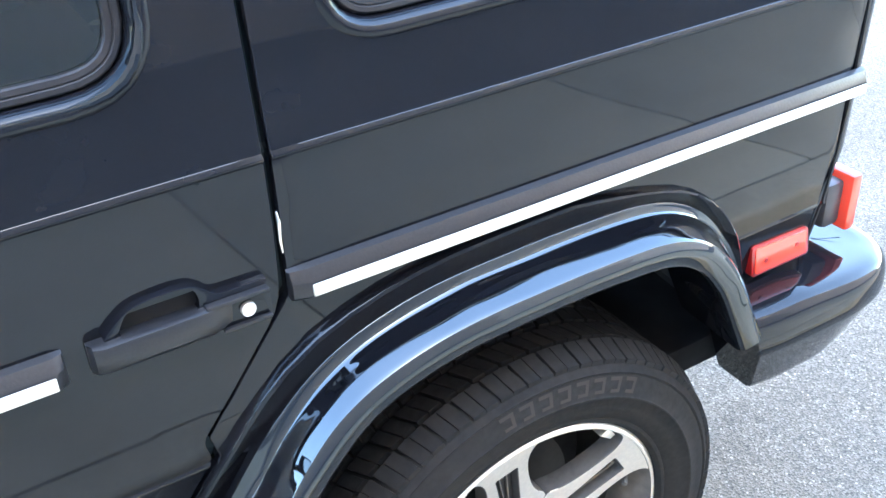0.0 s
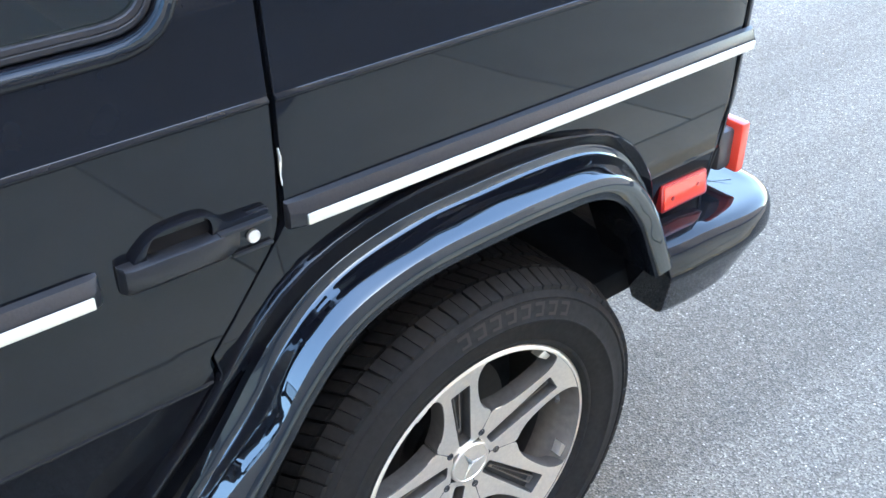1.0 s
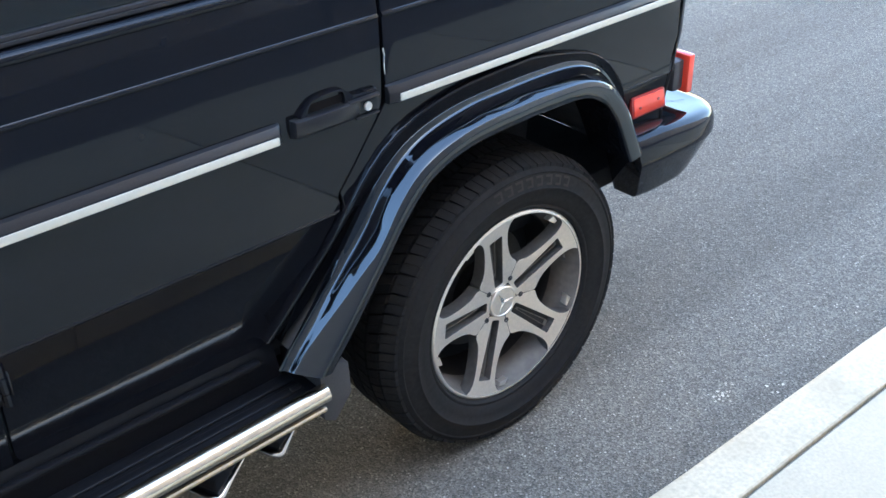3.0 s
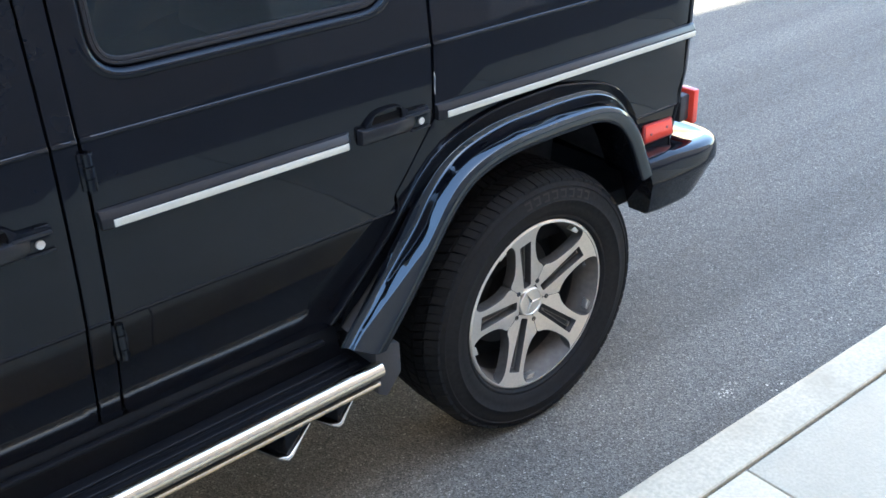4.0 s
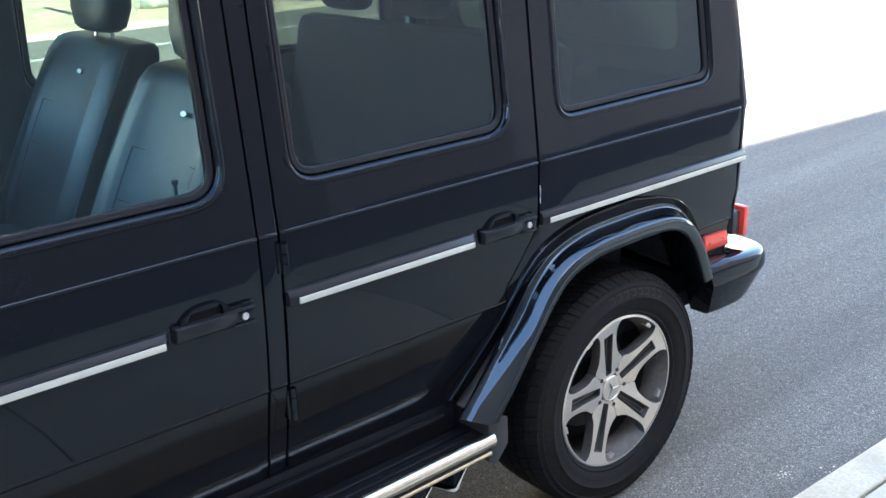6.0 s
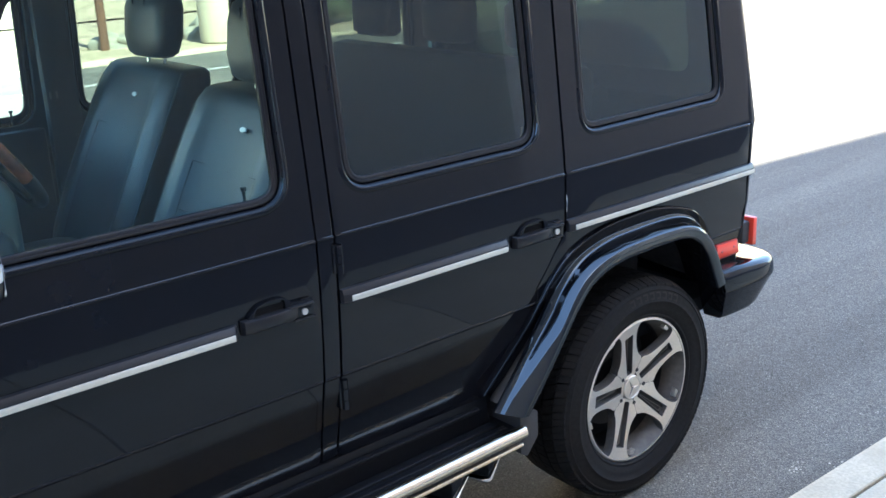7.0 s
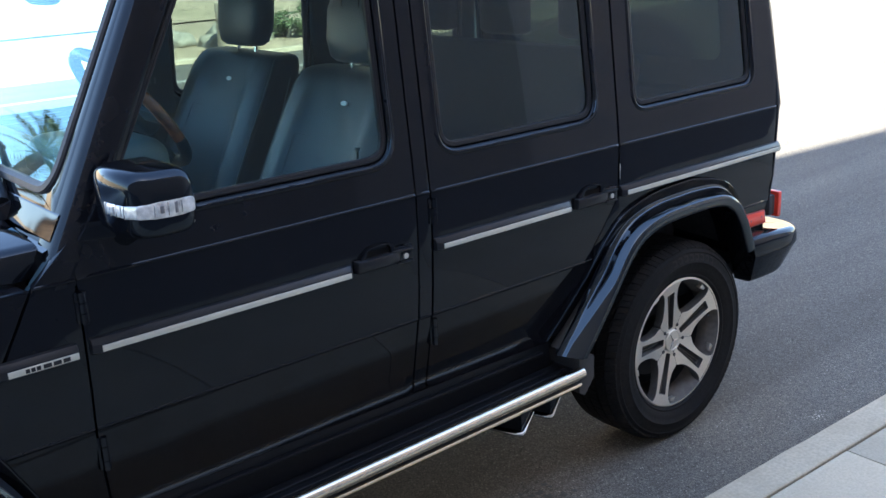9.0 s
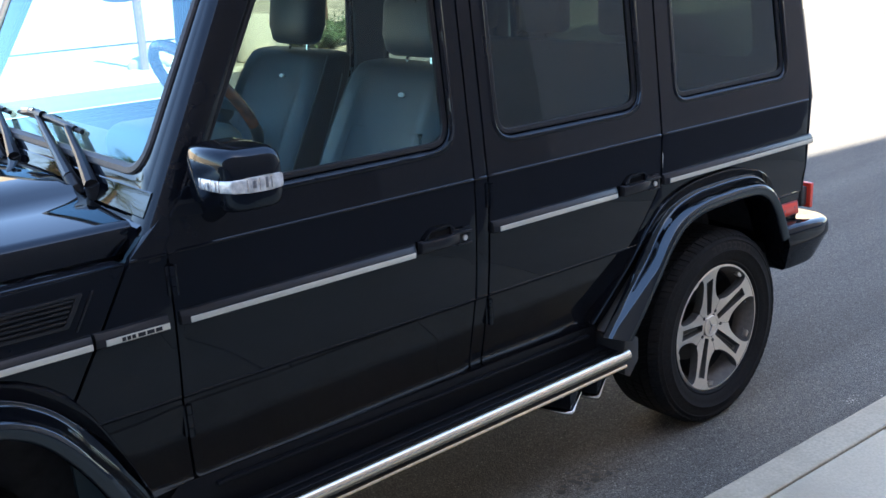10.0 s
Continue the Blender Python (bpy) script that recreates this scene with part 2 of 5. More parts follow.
ROCK = material("pale_rock", (0.29, 0.265, 0.20), 0.9, grain=0.5, scale=8, bump=0.02)
LEAF = material("bush_leaf", (0.07, 0.10, 0.03), 0.6, grain=0.5, scale=12)
PALM_LEAF = material("palm_leaf", (0.09, 0.11, 0.03), 0.5, grain=0.5, scale=9)
BARK = material("palm_bark", (0.16, 0.11, 0.07), 0.9, grain=0.7, scale=18, bump=0.02)
POST_RUST = material("brown_post", (0.13, 0.06, 0.03), 0.8, grain=0.5, scale=25)
LINE_PAINT = material("road_paint", (0.38, 0.375, 0.34), 0.7, grain=0.4, scale=30)
MULCH = material("fine_gravel", (0.165, 0.145, 0.132), 0.95, grain=0.4, scale=60, bump=0.01, wear=0.3, wear_scale=1.5, dark=(0.14, 0.122, 0.11))
STEP_RUBBER = material("step_rubber", (0.007, 0.0074, 0.009), 0.42, grain=0.4, scale=160, bump=0.0003, spec=0.15)
OIL = material("oil_stain", (0.02, 0.02, 0.02), 0.45, grain=0.5, scale=30)
PALE_MARK = material("pale_scuff", (0.46, 0.41, 0.33), 0.9, grain=0.6, scale=60)

# ---------------------------------------------------------------- mesh tools


def finish(name, bm, mats, sharp=32):
    me = bpy.data.meshes.new(name)
    bm.to_mesh(me)
    bm.free()
    for m in mats if isinstance(mats, (list, tuple)) else [mats]:
        me.materials.append(m)
    for p in me.polygons:
        p.use_smooth = True
    me.set_sharp_from_angle(angle=radians(abs(sharp)))
    if sharp < 0:  # pressed panels: keep the flat skin's own normals up to its rounded rim
        faces = {}
        for p in me.polygons:
            for k in p.edge_keys:
                faces.setdefault(k, []).append(p)
        for e in me.edges:
            two = faces.get(e.key, ())
            if len(two) == 2 and (abs(two[0].normal.y) > 0.97) != (abs(two[1].normal.y) > 0.97):
                e.use_edge_sharp = True
    return me


def thing(name, label, category, at=(0, 0, 0), group="", kind=""):
    e = new(name)
    e.empty_display_size = 0.2
    e.matrix_basis = pose(*at)
    return tagged(e, label, category, group, kind)


def part(name, bm, mat, parent, label="", sharp=32, mirrored=False):
    """One mesh under a thing (an Empty) or under a part. Vertices are in the thing's world unless it is copied."""
    if mirrored:
        for v in bm.verts:
            v.co.y = 2 * YC - v.co.y
        bmesh.ops.reverse_faces(bm, faces=bm.faces[:])
    ob = new(name, finish(name, bm, mat, sharp))
    ob.parent = parent
    if parent.type == "EMPTY":
        ob.matrix_parent_inverse = parent.matrix_basis.inverted()
    if label:
        ob["label"] = label
    return ob


def single(name, bm, mat, label, category, group="", kind="", sharp=32):
    return tagged(new(name, finish(name, bm, mat, sharp)), label, category, group, kind)


def add(a, b):
    """Joins bmesh b into a."""
    me = bpy.data.meshes.new("tmp")
    b.to_mesh(me)
    b.free()
    a.from_mesh(me)
    bpy.data.meshes.remove(me)
    return a


def moved(bm, m):
    bmesh.ops.transform(bm, matrix=m, verts=bm.verts[:])
    return bm


def rbox(x0, x1, y0, y1, z0, z1, r=0.0, seg=2):
    bm = bmesh.new()
    bmesh.ops.create_cube(bm, size=1)
    for v in bm.verts:
        v.co = Vector((x0 + (v.co.x + 0.5) * (x1 - x0), y0 + (v.co.y + 0.5) * (y1 - y0), z0 + (v.co.z + 0.5) * (z1 - z0)))
    if r:
        bmesh.ops.bevel(bm, geom=bm.edges[:], offset=r, segments=seg, profile=0.5, affect="EDGES")
    return bm


def lathe(profile, n=64, closed=False):
    """Turns (radius, y) points about the y axis."""
    bm = bmesh.new()
    rings = [[bm.verts.new((r * math.cos(2 * math.pi * i / n), y, r * math.sin(2 * math.pi * i / n))) for i in range(n)] for r, y in profile]
    pairs = list(zip(rings, rings[1:])) + ([(rings[-1], rings[0])] if closed else [])
    for a, b in pairs:
        for i in range(n):
            j = (i + 1) % n
            bm.faces.new((a[i], a[j], b[j], b[i]))
    bmesh.ops.recalc_face_normals(bm, faces=bm.faces[:])
    return bm


def tube(points, r, n=10, closed=False, caps=True):
    bm = bmesh.new()
    pts = [Vector(p) for p in points]
    rings, up = [], None
    for i, p in enumerate(pts):
        a = pts[i - 1] if (i or closed) else p
        b = pts[(i + 1) % len(pts)] if (i < len(pts) - 1 or closed) else p
        t = (b - a).normalized()
        if up is None:
            up = Vector((0, 0, 1)) if abs(t.z) < 0.9 else Vector((1, 0, 0))
        u = (up - t * up.dot(t)).normalized()
        w = t.cross(u)
        up = u
        rad = r[i] if isinstance(r, (list, tuple)) else r
        rings.append([bm.verts.new(p + rad * (math.cos(2 * math.pi * k / n) * u + math.sin(2 * math.pi * k / n) * w)) for k in range(n)])
    for a, b in list(zip(rings, rings[1:])) + ([(rings[-1], rings[0])] if closed else []):
        for k in range(n):
            bm.faces.new((a[k], a[(k + 1) % n], b[(k + 1) % n], b[k]))
    if caps and not closed:
        bm.faces.new(rings[0])
        bm.faces.new(rings[-1])
    bmesh.ops.recalc_face_normals(bm, faces=bm.faces[:])
    return bm


def rounded(points, radii, n=5):
    """A polygon with rounded corners; radii: one number, or one a corner."""
    out = []
    for i, p in enumerate(points):
        r = radii[i] if isinstance(radii, (list, tuple)) else radii
        p = Vector(p)
        a, b = Vector(points[i - 1]) - p, Vector(points[(i + 1) % len(points)]) - p
        if r <= 0:
            out.append(tuple(p))
            continue
        a, b = p + a.normalized() * min(r, a.length * 0.48), p + b.normalized() * min(r, b.length * 0.48)
        for k in range(n + 1):
            s = k / n
            out.append(tuple(a * (1 - s) ** 2 + p * 2 * s * (1 - s) + b * s * s))
    return out


def curve(points, n=5):
    """Catmull-Rom through open points."""
    p = [Vector(q) for q in points]
    p = [p[0] * 2 - p[1]] + p + [p[-1] * 2 - p[-2]]
    out = []
    for i in range(1, len(p) - 2):
        for k in range(n):
            s = k / n
            out.append(0.5 * ((2 * p[i]) + (p[i + 1] - p[i - 1]) * s + (2 * p[i - 1] - 5 * p[i] + 4 * p[i + 1] - p[i + 2]) * s * s
                              + (3 * p[i] - p[i - 1] - 3 * p[i + 1] + p[i + 2]) * s ** 3))
    return [tuple(q) for q in out + [p[-2]]]


def fill(outline, holes=()):
    """A flat sheet in the x-z plane at y = 0."""
    bm = bmesh.new()
    edges = []
    for loop in [outline, *holes]:
        vs = [bm.verts.new((x, 0, z)) for x, z in loop]
        edges += [bm.edges.new((vs[i - 1], vs[i])) for i in range(len(vs))]
    bmesh.ops.triangle_fill(bm, use_beauty=True, use_dissolve=False, edges=edges, normal=(0, -1, 0))
    for f in bm.faces:
        if f.normal.y > 0:
            f.normal_flip()
    return bm


PROFILE = [(0.40, 0.096), (0.50, 0.088), (0.55, 0.082), (0.62, 0.070), (0.72, 0.050), (0.797, 0.0355), (0.8005, 0.0328), (0.8030, 0.0300), (0.8055, 0.0298), (0.8085, 0.0316), (0.90, 0.022), (1.00, 0.0165),
           (1.10, 0.0145), (1.1740, 0.0150), (1.1763, 0.0127), (1.1785, 0.0119), (1.1806, 0.0126), (1.1842, 0.0162), (1.30, 0.0270), (1.50, 0.0470), (1.70, 0.0670), (1.90, 0.0900)]
YC = 0.88


def side_y(z):
    return float(np.interp(z, [p[0] for p in PROFILE], [p[1] for p in PROFILE]))


def panel(outline, holes=(), off=0.0, thick=0.02, edge=0.004):
    """A pressed body panel that follows the side's profile, with turned and rounded rims."""
    bm = fill(outline, holes)
    lo, hi = min(p[1] for p in outline), max(p[1] for p in outline)
    for z, _ in PROFILE:
        if lo + 0.002 < z < hi - 0.002:
            bmesh.ops.bisect_plane(bm, geom=bm.verts[:] + bm.edges[:] + bm.faces[:], plane_co=(0, 0, z), plane_no=(0, 0, 1), dist=1e-5)
    for v in bm.verts:
        v.co.y = side_y(v.co.z) + off
    rim = [e for e in bm.edges if len(e.link_faces) == 1]
    ext = bmesh.ops.extrude_edge_only(bm, edges=rim)
    for v in ext["geom"]:
        if isinstance(v, bmesh.types.BMVert):
            v.co.y += thick
    if edge:
        bmesh.ops.bevel(bm, geom=[e for e in rim if e.is_valid], offset=edge, segments=2, profile=0.5, affect="EDGES", clamp_overlap=True)
    return bm


def prism(outline, holes, y0, y1, edge=0.0, seg=2):
    """A plate between y0 (front) and y1."""
    bm = fill(outline, holes)
    for v in bm.verts:
        v.co.y = y0
    front = bm.faces[:]
    rim = [e for e in bm.edges if len(e.link_faces) == 1]
    dup = bmesh.ops.duplicate(bm, geom=front)
    back = [f for f in dup["geom"] if isinstance(f, bmesh.types.BMFace)]
    emap = dup["edge_map"]
    for f in back:
        for v in f.verts:
            v.co.y = y1
        f.normal_flip()
    for e in rim:
        o = emap[e]
        a, b = e.verts
        c, d = o.verts
        if (a.co - c.co).xz.length > 1e-6:
            c, d = d, c
        bm.faces.new((a, b, d, c))
    bmesh.ops.recalc_face_normals(bm, faces=bm.faces[:])
    if edge:
        bmesh.ops.bevel(bm, geom=[e for e in rim if e.is_valid], offset=edge, segments=seg, profile=0.5, affect="EDGES", clamp_overlap=True)
    return bm


def sweep(path, section, closed=False, base=None, caps=True):
    """Carries a section of (n, y) along a path in the x-z plane; n points to the path's left."""
    bm = bmesh.new()
    rings = []
    m = len(path)
    for i, p in enumerate(path):
        a = path[i - 1] if (i or closed) else p
        b = path[(i + 1) % m] if (i < m - 1 or closed) else p
        t = Vector((b[0] - a[0], b[1] - a[1])).normalized()
        nx, nz = -t.y, t.x
        ring = []
        for s, y in section:
            z = p[1] + nz * s
            ring.append(bm.verts.new((p[0] + nx * s, (base(z) if base else 0) + y, z)))
        rings.append(ring)
    k = len(section)
    for a, b in list(zip(rings, rings[1:])) + ([(rings[-1], rings[0])] if closed else []):
        for j in range(k - 1):
            bm.faces.new((a[j], a[j + 1], b[j + 1], b[j]))
    if caps and not closed:
        for r in (rings[0], rings[-1]):
            bm.faces.new(r)
    bmesh.ops.recalc_face_normals(bm, faces=bm.faces[:])
    return bm


def loft(sections):
    """Closed loops of equal length joined and capped."""
    bm = bmesh.new()
    rings = [[bm.verts.new(p) for p in s] for s in sections]
    n = len(rings[0])
    for a, b in zip(rings, rings[1:]):
        for i in range(n):
            bm.faces.new((a[i], a[(i + 1) % n], b[(i + 1) % n], b[i]))
    bm.faces.new(rings[0][::-1])
    bm.faces.new(rings[-1])
    bmesh.ops.recalc_face_normals(bm, faces=bm.faces[:])
    return bm


def oval(cx, cy, hx, hy, power=3.0, n=28):
    """Points of a squarish oval."""
    out = []
    for i in range(n):
        a = 2 * math.pi * i / n
        c, s = math.cos(a), math.sin(a)
        out.append((cx + hx * math.copysign(abs(c) ** (2 / power), c), cy + hy * math.copysign(abs(s) ** (2 / power), s)))
    return out


def pane(name, outline, off, mat, parent, mirrored=False, label=""):
    """A window pane: the outer face carries the tint and the gloss."""
    bm = fill(outline)
    for v in bm.verts:
        v.co.y = side_y(v.co.z) + off
    outer = bm.faces[:]
    rim = [e for e in bm.edges if len(e.link_faces) == 1]
    dup = bmesh.ops.duplicate(bm, geom=outer)
    for f in [f for f in dup["geom"] if isinstance(f, bmesh.types.BMFace)]:
        f.material_index = 1
        f.normal_flip()
    for v in [v for v in dup["geom"] if isinstance(v, bmesh.types.BMVert)]:
        v.co.y += 0.005
    for e in rim:
        o = dup["edge_map"][e]
        a, b = e.verts
        c, d = o.verts
        if (a.co - c.co).xz.length > 1e-6:
            c, d = d, c
        bm.faces.new((a, b, d, c)).material_index = 1
    ob = part(name, bm, [mat, CLEAR], parent, label, mirrored=mirrored)
    ob.visible_shadow = False
    return ob

# ---------------------------------------------------------------- street
KX = -0.028  # the kerb runs at a slight angle to the car


ground = bmesh.new()
gs = [-600, -60, -12, -5, 0, 5, 12, 60, 600]
gv = {}
for i, gx in enumerate(gs):
    for j, gy in enumerate(gs):
        gv[i, j] = ground.verts.new((gx, gy, 0.0))
for i in range(len(gs) - 1):
    for j in range(len(gs) - 1):
        ground.faces.new((gv[i, j], gv[i + 1, j], gv[i + 1, j + 1], gv[i, j + 1]))
single("road", ground, ASPHALT, "worn grey asphalt road with pale aggregate", "road", kind="structure")

# unseen building behind the pavement, whose roof edge throws the street into shade
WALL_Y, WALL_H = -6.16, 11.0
# unseen bays step from dark to pale so reflections brighten towards the rear
for nm, x0, x1, finish_mat, text in (("wall_south_1", -60, 2.9, REFLECT_DARK, "unseen building wall bay, darkened for the reflections in the car"),
                                     ("wall_south_2", 2.9, 5.6, REFLECT_MID, "unseen building wall bay, mid tone for the reflections in the car"),
                                     ("wall_south_3", 5.6, 60, REFLECT_PALE, "unseen building wall bay, paled to brighten the reflections in the car")):
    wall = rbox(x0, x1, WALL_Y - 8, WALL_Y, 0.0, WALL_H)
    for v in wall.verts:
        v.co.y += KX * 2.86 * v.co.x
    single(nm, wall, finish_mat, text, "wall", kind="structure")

# verge and hill across the street
verge = rbox(-80, 120, 13.3, 24, -0.2, 0.06, 0.02)
single("verge_ground", verge, EARTH, "dry earth verge across the street", "ground", kind="structure")
fk = rbox(-80, 120, 13.1, 13.3, -0.2, 0.07, 0.02)
single("far_kerb", fk, KERB, "sunlit concrete kerb across the street", "kerb", kind="structure")
hill = bmesh.new()
hv = []
for i in range(61):
    row = []
    for j in range(26):
        x, y = -150 + i * 6, 20 + j * 4
        # slope steepens towards +x, added to bounce warm sunlight into the shaded street
        h = 0.1 + max(0, (y - 22)) * (0.14 + 0.34 * max(0.0, min(1.0, (x - 4) / 25))) + 3.5 * max(0, min(1, (y - 22) / 15)) * noise.noise(Vector((x * 0.03, y * 0.05, 1)))
        row.append(hill.verts.new((x, y, h)))
    hv.append(row)
for i in range(60):
    for j in range(25):
        hill.faces.new((hv[i][j], hv[i + 1][j], hv[i + 1][j + 1], hv[i][j + 1]))
single("hillside", hill, EARTH, "dry brown hillside with sparse scrub", "hill", kind="structure", sharp=180)

# ---------------------------------------------------------------- across the street
planter = thing("concrete_planter", "round pale concrete planter on the verge across the street", "planter", (5.94, 13.86, 0.06))
pb = moved(lathe([(1e-3, 0.0), (0.33, 0.0), (0.36, 0.02), (0.36, 0.77), (0.345, 0.80), (0.30, 0.80), (0.29, 0.72), (1e-3, 0.71)], 40), pose(5.94, 13.86, 0.06, 90))
part("pot", pb, CONCRETE, planter)
post = thing("wooden_post", "weathered brown wooden post beside the planter", "post", (4.17, 14.53, 0.06))
part("shaft", moved(tube([(0, 0, 0), (0, 0, 3.2)], 0.075, 10), pose(4.17, 14.53, 0.06)), POST_RUST, post)
for px in (6.6, 8.35, 10.1):
    fp = thing("fence_post", "thin dark metal fence post on the verge", "post", (px, 15.2, 0.06), group="fence posts across the street")
    part("shaft", moved(tube([(0, 0, 0), (0, 0, 1.9)], 0.03, 8), pose(px, 15.2, 0.06)), POST_RUST, fp)


def rock(x, y, z, s, seed):
    bm = bmesh.new()
    bmesh.ops.create_icosphere(bm, subdivisions=3, radius=s)
    for v in bm.verts:
        d = noise.noise(v.co * (1.4 / s) + Vector((seed, 0, 0))) * 0.45 * s
        v.co += v.co.normalized() * d
        v.co.z = max(v.co.z * 0.7, -0.2 * s) + 0.18 * s
    moved(bm, pose(x, y, z, 0, 0, seed * 57))
    single("boulder", bm, ROCK, "pale rough boulder on the dry verge", "rock", group="boulders across the street", sharp=60)


rng = random.Random(4)
for k in range(9):
    rock(4.45 + k * 0.40 + rng.uniform(-0.2, 0.2), 15.0 + rng.uniform(-0.3, 0.7), 0.05, rng.uniform(0.2, 0.42), k + 1)


def bush(x, y, z, r, seed):
    rg = random.Random(seed)
    e = thing("bush", "low grey-green desert bush on the verge", "bush", (x, y, z), group="bushes across the street")
    stems = bmesh.new()
    leaves = bmesh.new()
    for _ in range(26):
        a, tilt = rg.uniform(0, 6.28), rg.uniform(0.1, 1.1)
        d = Vector((math.cos(a) * math.sin(tilt), math.sin(a) * math.sin(tilt), math.cos(tilt)))
        ln = r * rg.uniform(0.7, 1.25)
        base = Vector((x, y, z))
        add(stems, tube([base, base + d * ln * 0.5, base + d * ln + Vector((0, 0, -0.05))], [0.012, 0.008, 0.003], 4))
        for _ in range(34):
            c = base + d * ln * rg.uniform(0.35, 1.05) + Vector([rg.gauss(0, 0.06 * r + 0.02) for _ in range(3)])
            u = Vector([rg.gauss(0, 1) for _ in range(3)]).normalized() * 0.055
            w = u.orthogonal().normalized() * 0.02
            vs = [leaves.verts.new(c + q) for q in (-u, w, u, -w)]
            leaves.faces.new(vs)
    part("stems", stems, BARK, e)
    part("leaves", leaves, LEAF, e)


for bx, by, br, bs in ((7.9, 14.9, 0.55, 1), (8.6, 15.1, 0.65, 2), (9.4, 15.2, 0.6, 3), (7.4, 15.5, 0.4, 4), (10.6, 15.3, 0.7, 5)):
    bush(bx, by - 0.5, 0.06, br, bs)


def palm(x, y, z, h, seed):
    rg = random.Random(seed)
    e = thing("palm_tree", "short palm tree with spiky green fronds across the street", "tree", (x, y, z), group="palms across the street")
    part("trunk", tube([(x + 0.05 * math.sin(k), y, z + h * k / 10) for k in range(11)], [0.17 - 0.004 * k + 0.012 * (k % 2) for k in range(11)], 12), BARK, e)
    crown = bmesh.new()
    top = Vector((x, y, z + h))
    for k in range(34):
        a, el = rg.uniform(0, 6.28), rg.uniform(-0.3, 1.4)
        d = Vector((math.cos(a) * math.cos(el), math.sin(a) * math.cos(el), math.sin(el)))
        ln = rg.uniform(0.9, 1.3)
        side = Vector((-math.sin(a), math.cos(a), 0))
        rib = [top + d * ln * s + Vector((0, 0, -0.45 * ln * s * s)) for s in (0, 0.25, 0.5, 0.75, 1.0)]
        add(crown, tube(rib, [0.014, 0.011, 0.008, 0.005, 0.002], 4))
        for s in range(1, 17):
            f = s / 16
            i = min(3, int(f * 4))
            c = rib[i].lerp(rib[i + 1], f * 4 - i)
            t = (rib[i + 1] - rib[i]).normalized()
            w = 0.34 * math.sin(math.pi * (0.15 + 0.8 * f))
            for q in (-1, 1):
                tip = c + t * w * 0.7 + side * q * w + Vector((0, 0, -0.10 * w))
                n = t * 0.012
                crown.faces.new([crown.verts.new(p) for p in (c - n, c.lerp(tip, 0.5) + n * 0.9, tip, c.lerp(tip, 0.5) - n * 0.9)])
    part("crown", crown, PALM_LEAF, e, sharp=180)


palm(-7.3, 15.4, 0.06, 3.75, 3)
palm(-8.5, 15.6, 0.06, 4.25, 5)

# ---------------------------------------------------------------- the car
car = thing("off_road_vehicle", "boxy black off-road car with silver side strips parked at the kerb", "car", (-1.4, YC, 0))
SIDES = (False, True)

# arch openings
LIP_REAR = curve([(-0.565, 0.49), (-0.49, 0.58), (-0.405, 0.69), (-0.335, 0.78), (-0.265, 0.84), (-0.16, 0.872), (-0.03, 0.88), (0.09, 0.88), (0.185, 0.872), (0.250, 0.84), (0.302, 0.775), (0.338, 0.70), (0.360, 0.651)], 3)
LIP_FRONT = curve([(-3.33, 0.56), (-3.25, 0.70), (-3.17, 0.80), (-3.08, 0.865), (-2.95, 0.885), (-2.80, 0.885), (-2.66, 0.88), (-2.585, 0.855), (-2.52, 0.80), (-2.45, 0.70), (-2.39, 0.58), (-2.355, 0.49)], 3)


def offset(path, d):
    out = []
    for i, p in enumerate(path):
        a, b = path[max(0, i - 1)], path[min(len(path) - 1, i + 1)]
        t = Vector((b[0] - a[0], b[1] - a[1])).normalized()
        out.append((p[0] - t.y * d, p[1] + t.x * d))
    return out


# window loops: the pressed edge of the opening
WIN_F = rounded([(-2.134, 1.279), (-1.267, 1.277), (-1.267, 1.822), (-1.822, 1.822)], [0.03, 0.085, 0.07, 0.035], 7)
WIN_R = rounded([(-1.110, 1.274), (-0.435, 1.274), (-0.442, 1.81), (-1.110, 1.81)], [0.085, 0.085, 0.07, 0.07], 7)
WIN_Q = rounded([(-0.260, 1.278), (0.438, 1.284), (0.403, 1.81), (-0.260, 1.81)], [0.075, 0.07, 0.07, 0.07], 7)


def inset(loop, d):
    n = len(loop)
    out = []
    for i, p in enumerate(loop):
        a, b = loop[i - 1], loop[(i + 1) % n]
        t = Vector((b[0] - a[0], b[1] - a[1])).normalized()
        out.append((p[0] - t.y * d, p[1] + t.x * d))
    return out


FRONT_DOOR = rounded([(-2.150, 0.548), (-1.211, 0.548), (-1.211, 1.868), (-1.840, 1.868), (-2.178, 1.262), (-2.178, 0.80)], [0.015, 0.02, 0.04, 0.03, 0.03, 0.0], 3)
REAR_DOOR = rounded([(-1.152, 0.548), (-0.615, 0.540), (-0.585, 0.565), (-0.515, 0.715), (-0.455, 0.812), (-0.463, 0.845), (-0.350, 1.000), (-0.347, 1.10), (-0.347, 1.868), (-1.152, 1.868)],
                    [0.02, 0.02, 0.02, 0.02, 0.012, 0.012, 0.03, 0, 0.04, 0.04], 3)
_arch = offset(LIP_REAR, 0.045)
QUARTER = [(-0.338, 1.868)] + [(-0.338, 1.01), (-0.455, 0.848), (-0.446, 0.812), (-0.505, 0.715), (-0.60, 0.53)] + [p for p in _arch if p[1] > 0.56] + [(0.44, 0.655), (0.575, 0.655), (0.575, 1.20), (0.50, 1.868)]
B_PILLAR = [(-1.205, 0.548), (-1.158, 0.548), (-1.158, 1.868), (-1.205, 1.868)]
_archf = offset(LIP_FRONT, 0.045)
